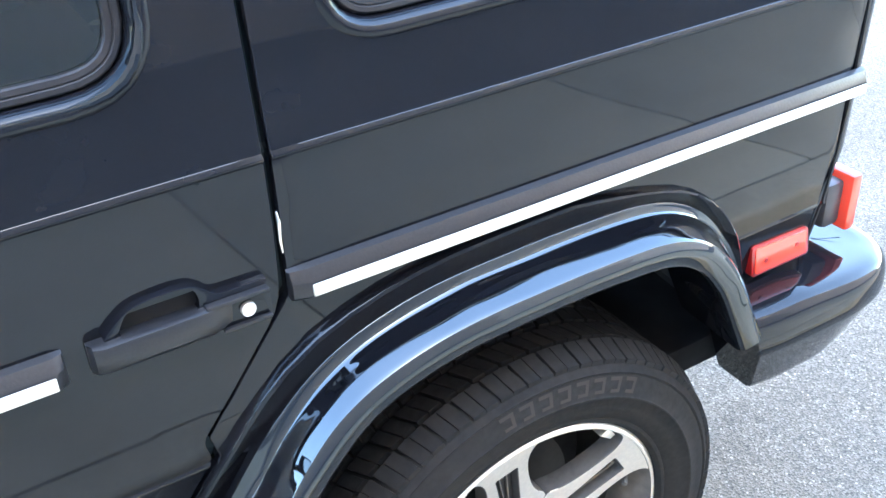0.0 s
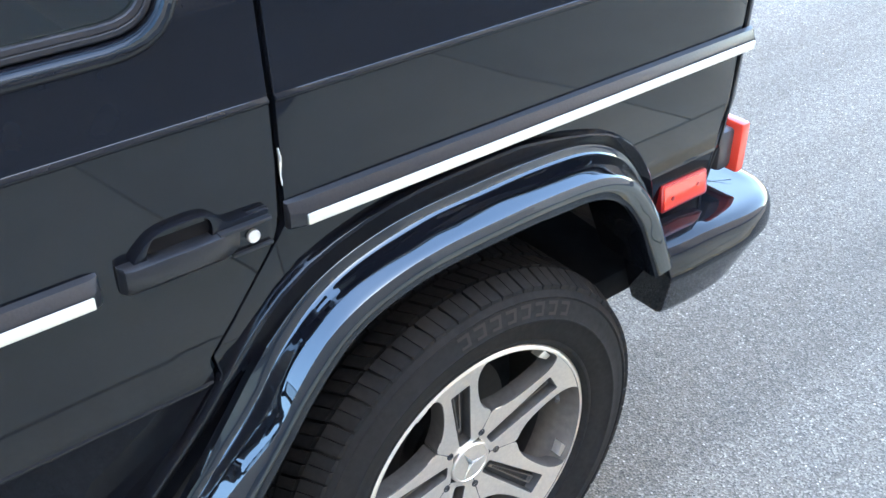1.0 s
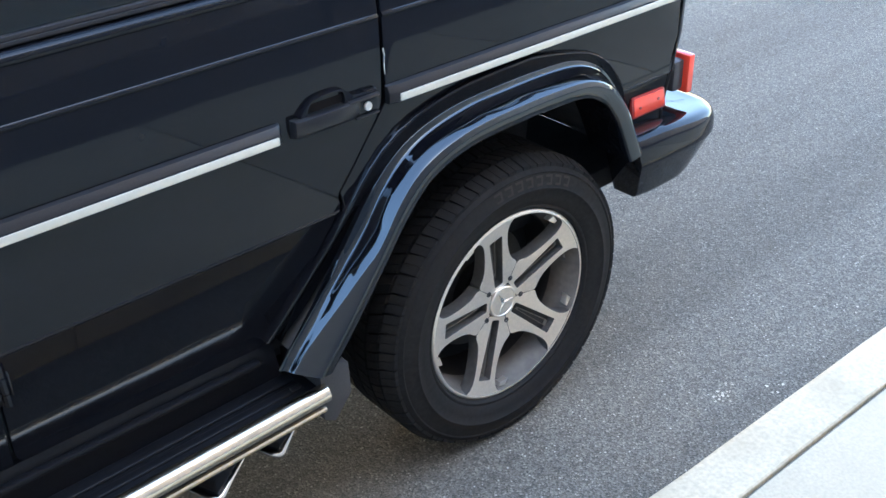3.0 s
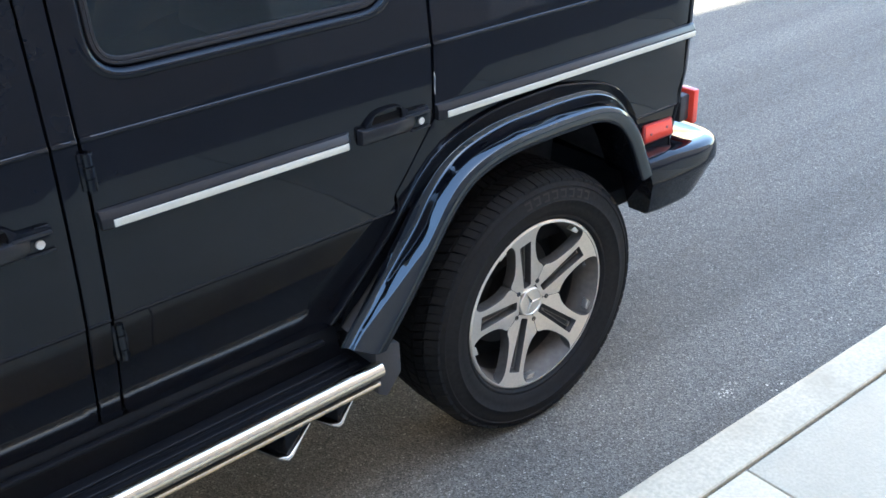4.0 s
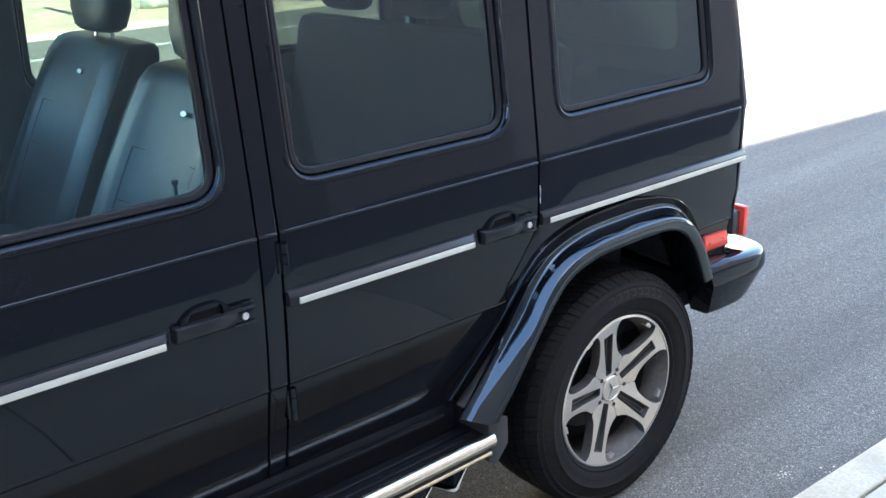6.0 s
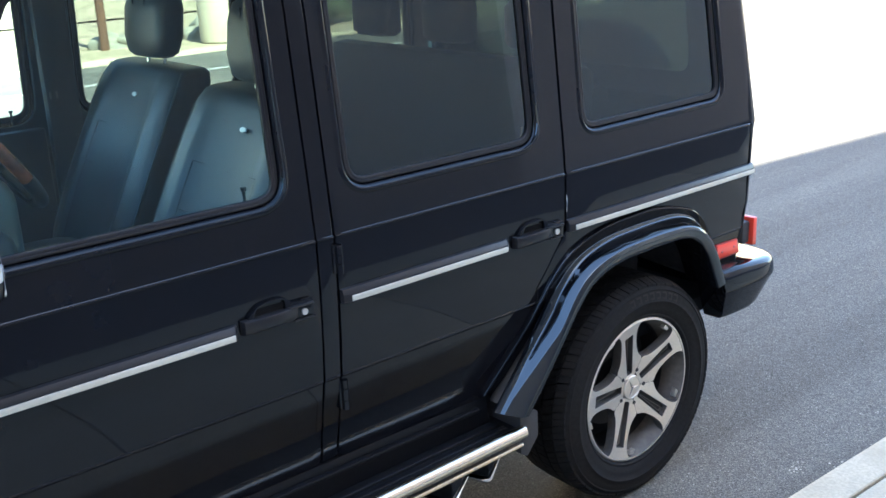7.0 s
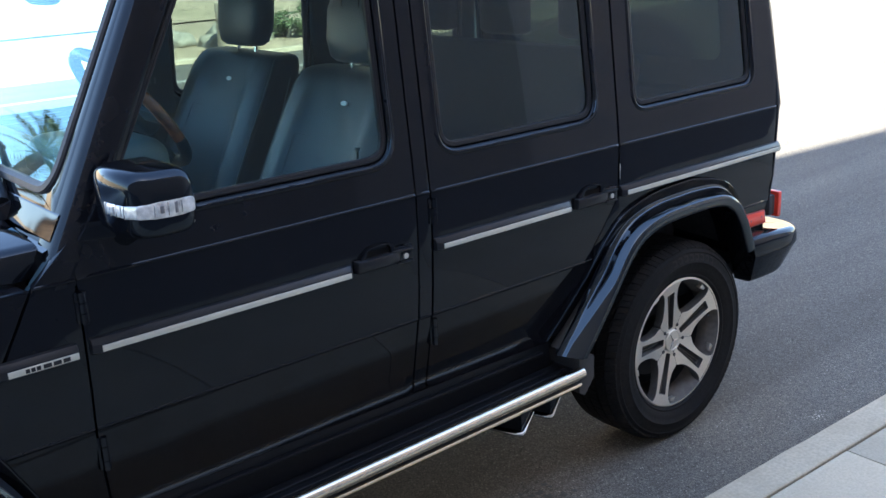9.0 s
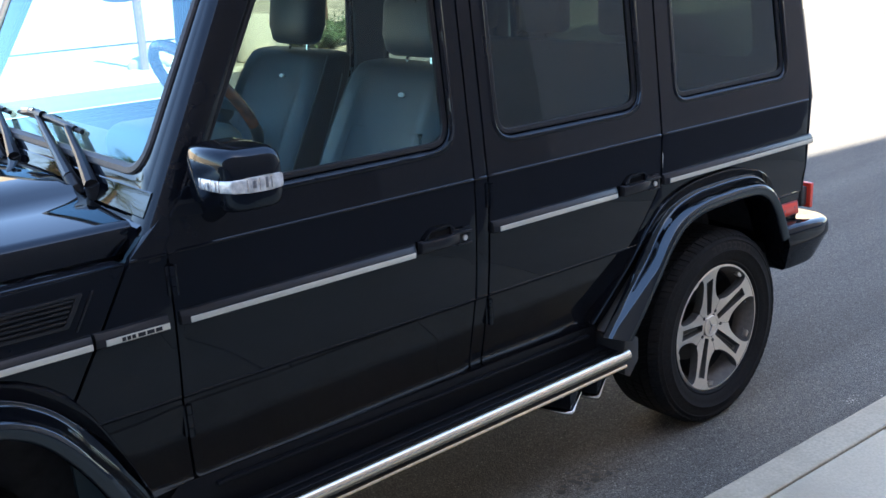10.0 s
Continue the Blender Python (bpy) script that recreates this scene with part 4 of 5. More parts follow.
for i, p in enumerate(plan):
    a, b = plan[max(0, i - 1)], plan[min(len(plan) - 1, i + 1)]
    t = Vector((b[0] - a[0], b[1] - a[1])).normalized()
    nrm = Vector((t.y, -t.x))
    ring = []
    for s, z in sec:
        x, y = p[0] + nrm.x * s, p[1] + nrm.y * s
        if x < 0.55 and (y < 0.3 or y > 2 * YC - 0.3):
            x += (0.70 - z) * 0.36 * (0.55 - x) / 0.165
        drop = 0.024 * max(0.0, min(1.0, (x - 0.50) / 0.24)) * max(0.0, min(1.0, (z - 0.60) / 0.07))
        lift = 0.020 * max(0.0, min(1.0, (x - 0.62) / 0.15)) * max(0.0, min(1.0, (0.62 - z) / 0.10))
        ring.append(bump.verts.new((x, y, z + lift - drop)))
    rows.append(ring)
for a, b in zip(rows, rows[1:]):
    for k in range(len(sec) - 1):
        bump.faces.new((a[k], a[k + 1], b[k + 1], b[k]))
bump.faces.new(rows[0])
bump.faces.new(rows[-1])
bmesh.ops.recalc_face_normals(bump, faces=bump.faces[:])
part("rear_bumper", bump, PAINT, car, "glossy black rear bumper", sharp=42)
for far in SIDES:
    # side marker and tail lamp
    mk = part("side_marker", prism(rounded([(0.449, 0.709), (0.582, 0.708), (0.570, 0.765), (0.441, 0.770)], 0.008, 3), [], 0.0375, 0.055, 0.003), RED_DARK, car, "red side marker reflector", mirrored=far)
    part("marker_lens", prism(rounded([(0.455, 0.714), (0.575, 0.7135), (0.565, 0.760), (0.448, 0.765)], 0.006, 3), [], 0.0355, 0.040, 0.002), RED_LENS, mk, "flat red reflector", mirrored=far)
    for sx, sz in ((0.476, 0.735), (0.546, 0.740)):
        part("screw", moved(lathe([(1e-4, -0.0065), (0.004, -0.0065), (0.0045, -0.004)], 12), pose(sx, 0.0405, sz)), RED_DARK, mk, mirrored=far)
    lh = part("tail_lamp", rbox(0.646, 0.690, 0.066, 0.165, 0.714, 0.800, 0.010), LAMP_GREY, car, "red tail lamp in a grey housing", mirrored=far)
    part("lamp_lens", rbox(0.686, 0.710, 0.050, 0.172, 0.706, 0.812, 0.006), RED_LENS, lh, "red tail lamp lens", mirrored=far)
    part("rear_edge_seam", panel([(0.588, 0.66), (0.5925, 0.66), (0.5925, 1.19), (0.588, 1.19)], off=0.0005, thick=0.004, edge=0), RUBBER, car, mirrored=far)

# ---------------------------------------------------------------- wheels
SPOKE_AT = 102.0


def rim_dish(r):
    return 0.034 * (1 - min(1, r / 0.245) ** 1.6) + 0.003


def spoke_mesh():
    """One twin-bar spoke of a five-spoke wheel, along +x, face towards -y."""
    side = [(0.040, 0.0290), (0.062, 0.0449), (0.084, 0.0609), (0.0935, 0.0600), (0.106, 0.0520), (0.125, 0.0440), (0.150, 0.0395), (0.180, 0.0380), (0.208, 0.0405), (0.227, 0.0500), (0.237, 0.0660)]
    side = curve(side, 3)
    tip = [(0.2445 * math.cos(a), 0.2445 * math.sin(a)) for a in np.linspace(0.30, -0.30, 9)]
    outline = list(side) + [tuple(p) for p in tip] + [(x, -z) for x, z in side[::-1]]
    slot = rounded([(0.052, -0.0125), (0.204, -0.0200), (0.204, 0.0200), (0.052, 0.0125)], [0.005, 0.003, 0.003, 0.005], 3)
    bm = prism(outline, [slot], 0.0, 0.034, 0.0025, 1)
    for v in bm.verts:
        r = math.hypot(v.co.x, v.co.z)
        v.co.y += 0.034 * (1 - min(1, r / 0.245) ** 1.6) + 0.003
    bm.normal_update()
    for f in bm.faces:
        if abs(f.normal.y) < 0.75 or f.calc_center_median().y - rim_dish(math.hypot(f.calc_center_median().x, f.calc_center_median().z)) > 0.012:
            f.material_index = 1
    return bm


def fitted(bm, fn):
    for v in bm.verts:
        fn(v)
    return bm


WHEEL_MESH = {}
WHEEL_MESH["rim"] = finish("rim", lathe([(0.2428, 0.0018), (0.2440, 0.0012), (0.2465, 0.0014), (0.2500, 0.0030), (0.2530, 0.0062), (0.2548, 0.0105), (0.2550, 0.018), (0.2500, 0.022)], 96), ALLOY, 40)
WHEEL_MESH["barrel"] = finish("barrel", lathe([(0.2428, 0.0018), (0.2418, 0.008), (0.2390, 0.026), (0.2300, 0.045), (0.2260, 0.085)], 96), BARREL, 40)
# the barrel's deep part is coloured dark for the shade inside the wheel
WHEEL_MESH["inner_barrel"] = finish("inner_barrel", lathe([(0.2260, 0.085), (0.2200, 0.13), (0.2180, 0.19), (0.2260, 0.22), (0.2450, 0.235)], 64), WHEEL_DARK, 40)
sp = spoke_mesh()
WHEEL_MESH["spoke"] = finish("spoke", sp, [ALLOY, ALLOY_DARK], 18)
fl = prism(rounded([(0.050, -0.010), (0.208, -0.022), (0.208, 0.022), (0.050, 0.010)], 0.003, 2), [], 0.020, 0.030)
fitted(fl, lambda v: setattr(v.co, "y", v.co.y + rim_dish(math.hypot(v.co.x, v.co.z))))
WHEEL_MESH["slot_floor"] = finish("slot_floor", fl, WHEEL_DARK, 30)
rd_ = prism(rounded([(0.075, -0.0030), (0.200, -0.0085), (0.200, 0.0085), (0.075, 0.0030)], 0.0015, 2), [rounded([(0.084, -0.0016), (0.1965, -0.0062), (0.1965, 0.0062), (0.084, 0.0016)], 0.0006, 2)], 0.012, 0.024, 0.0)
fitted(rd_, lambda v: setattr(v.co, "y", v.co.y + rim_dish(math.hypot(v.co.x, v.co.z))))
WHEEL_MESH["slot_ridge"] = finish("slot_ridge", rd_, BARREL, 30)
# dark disc added to close the wheel against light from behind
WHEEL_MESH["dust_shield"] = finish("dust_shield", lathe([(1e-3, 0.160), (0.15, 0.162), (0.2195, 0.168), (0.2210, 0.186)], 64), BLACK_VOID, 30)
lipb = prism([(0.236, 0.008), (0.226, 0.012), (0.222, 0.038), (0.2385, 0.032)], [], 0.012, 0.030, 0.001)
WHEEL_MESH["balance_ledge"] = finish("balance_ledge", lipb, ALLOY, 30)
WHEEL_MESH["hub"] = finish("hub", lathe([(0.062, 0.075), (0.060, 0.062), (0.050, 0.058), (0.047, 0.050), (0.0455, 0.0385), (0.0435, 0.0375)], 48), WHEEL_DARK, 30)
WHEEL_MESH["cap"] = finish("cap", lathe([(0.0430, 0.040), (0.0425, 0.0310), (0.0405, 0.0290), (0.0375, 0.0288), (0.0365, 0.0305), (0.020, 0.0300), (1e-4, 0.0298)], 48), ALLOY, 30)
em = bmesh.new()
for k in range(3):
    a = radians(90 + SPOKE_AT - 72 + 120 * k)
    c, s = math.cos(a), math.sin(a)
    pts = [(0.036 * c, 0.0288, 0.036 * s), (0.005 * -s, 0.0293, 0.005 * c), (0, 0.0262, 0), (0.005 * s, 0.0293, -0.005 * c)]
    vs = [em.verts.new(p) for p in pts]
    em.faces.new((vs[0], vs[1], vs[2]))
    em.faces.new((vs[0], vs[2], vs[3]))
WHEEL_MESH["cap_emblem"] = finish("cap_emblem", em, CHROME, 10)
WHEEL_MESH["bolt"] = finish("bolt", lathe([(1e-4, 0.0345), (0.0050, 0.0345), (0.0060, 0.0330), (0.0085, 0.0326), (0.0092, 0.0335), (0.0092, 0.045)], 16), WHEEL_DARK, 30)
WHEEL_MESH["disc"] = finish("disc", lathe([(0.05, 0.10), (0.075, 0.10), (0.078, 0.125), (0.160, 0.125), (0.160, 0.150), (0.05, 0.150)], 64), WHEEL_DARK, 30)
cal = prism([(0.105 * math.cos(a), 0.105 * math.sin(a)) for a in np.linspace(2.4, 3.5, 9)] + [(0.200 * math.cos(a), 0.200 * math.sin(a)) for a in np.linspace(3.5, 2.4, 9)], [], 0.098, 0.17, 0.006)
WHEEL_MESH["caliper"] = finish("caliper", cal, WHEEL_DARK, 30)
vs_ = tube([(0.214, 0.030, 0.0), (0.205, 0.020, 0.0), (0.196, 0.010, 0.0)], [0.0048, 0.0042, 0.0048], 10)
add(vs_, moved(lathe([(0.0095, 0.004), (0.0105, 0.0), (0.0075, -0.002), (0.005, 0.001)], 14), pose(0.214, 0.028, 0, 0, 0, 40)))
WHEEL_MESH["valve"] = finish("valve", vs_, ALLOY_DARK, 30)
tprof = [(0.2495, 0.022), (0.2520, 0.006), (0.2600, -0.004), (0.2640, -0.0045), (0.2665, -0.0035), (0.2720, -0.0075), (0.2900, -0.0135), (0.3080, -0.0165), (0.3100, -0.0185), (0.3125, -0.0185), (0.3145, -0.0165),
         (0.3300, -0.0145), (0.3460, -0.0095), (0.3480, -0.0110), (0.3500, -0.0110), (0.3520, -0.0085), (0.3640, 0.0000), (0.3700, 0.0100), (0.3735, 0.0240),
         (0.3745, 0.060), (0.3750, 0.125), (0.3745, 0.190), (0.3735, 0.226), (0.3720, 0.240), (0.3600, 0.252), (0.3200, 0.265), (0.2800, 0.255), (0.2500, 0.230)]
WHEEL_MESH["carcass"] = finish("carcass", lathe(tprof, 120), TYRE, 40)
tread = bmesh.new()
NT = 50
for k in range(NT):
    for row, (y0, y1, shift, slant) in enumerate(((-0.004, 0.032, 0.0, 0.30), (0.040, 0.078, 0.4, 0.55), (0.086, 0.124, 0.1, -0.2), (0.132, 0.166, 0.6, -0.55), (0.172, 0.226, 0.2, -0.3))):
        for half in (0, 1):
            w = 2 * math.pi / NT
            a0 = w * (k + shift) + (0.02 + 0.47 * half) * w
            a1 = a0 + w * (0.44 if half == 0 else 0.42)
            if row == 0:
                a0 = w * (k + shift) + (0.02 + 0.465 * half) * w
                a1 = a0 + w * 0.452
            quad = []
            for top in (0, 1):
                for a, y in ((a0, y0), (a1, y0), (a1, y1), (a0, y1)):
                    aa = a + slant * (y - (y0 + y1) / 2) * 2.2
                    r = (0.3735 if not top else 0.3835)
                    if row == 0 and y == y0:
                        r = 0.360 if not top else 0.3680
                    elif row == 4 and y == y1:
                        r -= 0.004
                    if top:
                        aa = (aa - (a0 + a1) / 2) * 0.94 + (a0 + a1) / 2
                    quad.append(tread.verts.new((r * math.cos(aa), y, r * math.sin(aa))))
            tread.faces.new(quad[4:])
            for j in range(4):
                tread.faces.new((quad[j], quad[(j + 1) % 4], quad[4 + (j + 1) % 4], quad[4 + j]))
bmesh.ops.recalc_face_normals(tread, faces=tread.faces[:])
WHEEL_MESH["tread_blocks"] = finish("tread_blocks", tread, TYRE, 20)
mark = bmesh.new()
for start, count, wd in ((98, 8, 0.030),):
    for k in range(count):
        a0 = radians(start) - k * 0.098
        for (da, db, r0, r1) in ((0.0, 0.018, 0.319, 0.343), (0.018, 0.070, 0.3375, 0.343), (0.018, 0.060, 0.319, 0.3245)):
            q = []
            for a, r in ((a0 + da, r0), (a0 + db, r0), (a0 + db, r1), (a0 + da, r1)):
                y = float(np.interp(r, [0.3145, 0.33, 0.346], [-0.0165, -0.0145, -0.0095])) - 0.0012
                q.append(mark.verts.new((r * math.cos(a), y, r * math.sin(a))))
            mark.faces.new(q)
WHEEL_MESH["sidewall_bars"] = finish("sidewall_bars", mark, TYRE_MARK, 30)


def wheel(m):
    w = new("wheel", WHEEL_MESH["rim"])
    w.parent = car
    w.matrix_parent_inverse = car.matrix_basis.inverted()
    w.matrix_basis = m
    w["label"] = "five-spoke machined alloy wheel with a road tyre"

    def sub(name, key, turn=None, host=w, label=""):
        o = new(name, WHEEL_MESH[key])
        o.parent = host
        if turn is not None:
            o.matrix_basis = turn
        if label:
            o["label"] = label
        return o
    sub("tyre", "carcass", label="black road tyre with plain raised bars")
    sub("tread", "tread_blocks")
    sub("sidewall_marking", "sidewall_bars")["kind"] = "stuff"
    
    sub("barrel", "barrel")
    sub("inner_barrel", "inner_barrel")
    sub("hub", "hub")
    sub("centre_cap", "cap")
    sub("cap_emblem", "cap_emblem")
    sub("brake_disc", "disc")
    sub("dust_shield", "dust_shield")
    sub("brake_caliper", "caliper")
    sub("valve_stem", "valve", pose(0, 0, 0, 0, -(SPOKE_AT - 72 - 15), 0))
    for k in range(5):
        a = SPOKE_AT + 72 * k
        sub("spoke", "spoke", pose(0, 0, 0, 0, -a, 0))
        sub("spoke_slot", "slot_floor", pose(0, 0, 0, 0, -a, 0))
        sub("slot_ridge", "slot_ridge", pose(0, 0, 0, 0, -a, 0))
        sub("spoke_ledge", "balance_ledge", pose(0, 0, 0, 0, -(a + 14), 0))
        sub("wheel_bolt", "bolt", pose(0, 0, 0, 0, -(a + 36), 0) @ pose(0.062, -0.0015, 0) @ Matrix.Diagonal((0.75, 1, 0.75, 1)))


wheel(pose(-0.009, 0.0, 0.3765))
wheel(pose(-2.86, 0.0, 0.3765, 0, 33, 0))
wheel(pose(-0.009, 2 * YC, 0.3765, 0, 0, 180))
wheel(pose(-2.86, 2 * YC, 0.3765, 0, 20, 180))

# ---------------------------------------------------------------- hood, windscreen, mirrors
hood = bmesh.new()
rows = []
for x in (-3.40, -3.30, -3.0, -2.6, -2.30, -2.225):
    drop = 0.05 * max(0, (-2.6 - x) / 0.8) ** 1.5
    half = [(0.085, 1.183), (0.088, 1.215), (0.094, 1.240), (0.104, 1.249), (0.125, 1.254), (0.30, 1.267), (0.43, 1.276), (0.455, 1.289), (0.70, 1.300), (YC, 1.303)]
    ring = [(x, y, z - drop) for y, z in half] + [(x, 2 * YC - y, z - drop) for y, z in half[-2::-1]]
    rows.append([hood.verts.new(p) for p in ring])
for a, b in zip(rows, rows[1:]):
    for k in range(len(a) - 1):
        hood.faces.new((a[k], a[k + 1], b[k + 1], b[k]))
hood.faces.new(rows[0])
bmesh.ops.recalc_face_normals(hood, faces=hood.faces[:])
part("hood", hood, GLOSS_PAINT, car, "glossy black bonnet", sharp=35)
for far in SIDES:
    part("fender_top", rbox(-3.40, -2.285, 0.022, 0.095, 1.145, 1.1795, 0.008), PAINT, car, mirrored=far)
    vent = part("fender_vent", panel(rounded([(-2.80, 1.066), (-2.435, 1.062), (-2.392, 1.137), (-2.80, 1.135)], 0.006, 2), [rounded([(-2.79, 1.074), (-2.444, 1.071), (-2.410, 1.129), (-2.79, 1.128)], 0.004, 2)], off=-0.006, thick=0.01, edge=0.002), TRIM_BLACK, car, "black louvred fender vent", mirrored=far)
    part("vent_back", panel([(-2.79, 1.072), (-2.444, 1.069), (-2.408, 1.131), (-2.79, 1.130)], off=-0.0015, thick=0.004, edge=0), BLACK_VOID, vent, mirrored=far)
    for k in range(5):
        z = 1.078 + k * 0.011
        part("vent_slat", rbox(-2.785, -2.440 + 0.006 * k, 0.0085, 0.018, z, z + 0.0055, 0.001), TRIM_BLACK, vent, mirrored=far)
    part("vent_frame", panel([(-2.420, 1.049), (-2.416, 1.049), (-2.368, 1.136), (-2.372, 1.136)], off=-0.005, thick=0.006, edge=0), TRIM_BLACK, vent, mirrored=far)
part("front_panel", rbox(-3.43, -3.36, 0.10, 2 * YC - 0.10, 0.62, 1.19, 0.02), PAINT, car)
part("front_bumper", rbox(-3.58, -3.36, 0.0, 2 * YC, 0.48, 0.68, 0.03), PAINT, car)

# windscreen plane: x = WX + (z - 1.18) * WS
WX, WS = -2.247, 0.526


def screen(y, z, off=0.0):
    """A point on the windscreen's plane, off metres in front of it."""
    c = 1 / math.hypot(1, WS)
    return (WX + (z - 1.18) * WS - off * c, y, z + off * WS * c)


def on_screen(bm, off=0.0):
    """Lays a sheet drawn in (y, z) as (x, z) onto the windscreen's plane, front towards the bonnet."""
    for v in bm.verts:
        v.co = Vector(screen(v.co.x, v.co.z, off - v.co.y))
    return bm


GLASS_LOOP = rounded([(0.152, 1.352), (2 * YC - 0.152, 1.352), (2 * YC - 0.174, 1.815), (0.174, 1.815)], [0.075, 0.075, 0.06, 0.06], 7)
frame_loop = [(0.085, 1.300), (2 * YC - 0.085, 1.300), (2 * YC - 0.125, 1.885), (0.125, 1.885)]
part("windscreen_frame", on_screen(prism(rounded(frame_loop, 0.03, 4), [GLASS_LOOP], -0.004, 0.05, 0.006)), PAINT, car, sharp=40)
part("windscreen_seal", on_screen(sweep(GLASS_LOOP, [(-0.016, 0.002), (-0.012, -0.010), (0.0, -0.013), (0.010, -0.008), (0.014, 0.004)], True)), SCREEN_SEAL, car, "grey-black rubber windscreen surround")
gl = fill(inset(GLASS_LOOP, 0.004))
wp = fill(inset(GLASS_LOOP, 0.004))
for v in wp.verts:
    v.co.y = 0.006
for f in wp.faces:
    f.material_index = 1
    f.normal_flip()
add(gl, wp)
ws = part("windscreen", on_screen(gl), [SCREEN_GLASS, CLEAR], car, "clear raked windscreen")
ws.visible_shadow = False
# painted pillars beside the windscreen
for far in SIDES:
    pil = bmesh.new()
    rows = []
    for z in (1.165, 1.22, 1.40, 1.60, 1.80, 1.885):
        xw = WX + (z - 1.18) * WS
        y0 = side_y(z)
        sec = [(0.105, 0.020), (0.090, 0.004), (0.062, 0.000), (0.030, -0.002), (0.012, 0.004), (0.002, 0.016), (-0.004, 0.034), (-0.004, 0.10)]
        rows.append([pil.verts.new((xw + dx, y0 + dy, z)) for dx, dy in sec])
    for a, b in zip(rows, rows[1:]):
        for k in range(len(sec) - 1):
            pil.faces.new((a[k], a[k + 1], b[k + 1], b[k]))
    bmesh.ops.recalc_face_normals(pil, faces=pil.faces[:])
    part("screen_pillar", pil, PAINT, car, mirrored=far, sharp=50)
# cowl: sloped painted panel from the bonnet's end up to the glass
cow = bmesh.new()
rows = []
for y in np.linspace(0.06, 2 * YC - 0.06, 13):
    prof = [(-2.235, 1.190), (-2.228, 1.243), (-2.205, 1.252)] + [(screen(0, z, 0.006)[0], screen(0, z, 0.006)[2]) for z in (1.262, 1.315)] + [(screen(0, 1.33, -0.01)[0], 1.33)]
    rows.append([cow.verts.new((x, y, z)) for x, z in prof])
for a, b in zip(rows, rows[1:]):
    for k in range(len(a) - 1):
        cow.faces.new((a[k], a[k + 1], b[k + 1], b[k]))
bmesh.ops.recalc_face_normals(cow, faces=cow.faces[:])
part("cowl", cow, GLOSS_PAINT, car, sharp=30)
part("bonnet_gap", rbox(-2.236, -2.229, 0.10, 2 * YC - 0.10, 1.20, 1.2475, 0.002), RUBBER, car)
# wipers: arm, second guide arm on a bracket, spring clip and blade
for sy in (-0.09, 0.51):
    base, knee, top = [Vector(screen(y + sy, z, o)) for y, z, o in ((0.560, 1.272, 0.012), (0.594, 1.290, 0.024), (0.985, 1.418, 0.026))]
    wi = part("wiper", add(tube([screen(0.556 + sy, 1.262, -0.004), base, knee], [0.024, 0.022, 0.018], 14), tube([knee, knee.lerp(top, 0.25), knee.lerp(top, 0.8), top], [0.018, 0.0155, 0.011, 0.008], 10)), TRIM_BLACK, car, "black windscreen wiper arm and blade")
    part("guide_arm", add(tube([screen(0.455 + sy, 1.268, -0.004), screen(0.455 + sy, 1.290, 0.020)], [0.024, 0.020], 12), tube([screen(0.455 + sy, 1.290, 0.020), screen(0.58 + sy, 1.345, 0.022), screen(0.728 + sy, 1.402, 0.024)], [0.019, 0.013, 0.008], 8)), TRIM_BLACK, wi)
    part("blade", tube([screen(0.655 + sy, 1.402, 0.008), screen(0.92 + sy, 1.410, 0.010), screen(1.180 + sy, 1.411, 0.008)], 0.007, 6), RUBBER, wi)
    part("bridge", add(tube([screen(0.70 + sy, 1.405, 0.012), screen(0.86 + sy, 1.414, 0.020), screen(1.02 + sy, 1.418, 0.022), screen(1.13 + sy, 1.413, 0.012)], 0.009, 8), tube([screen(0.93 + sy, 1.417, 0.024), screen(1.03 + sy, 1.420, 0.026)], 0.013, 8)), TRIM_BLACK, wi)
    part("spring", tube([screen(0.985 + sy, 1.423, 0.036), screen(1.10 + sy, 1.419, 0.028)], 0.005, 6), CHROME, wi)

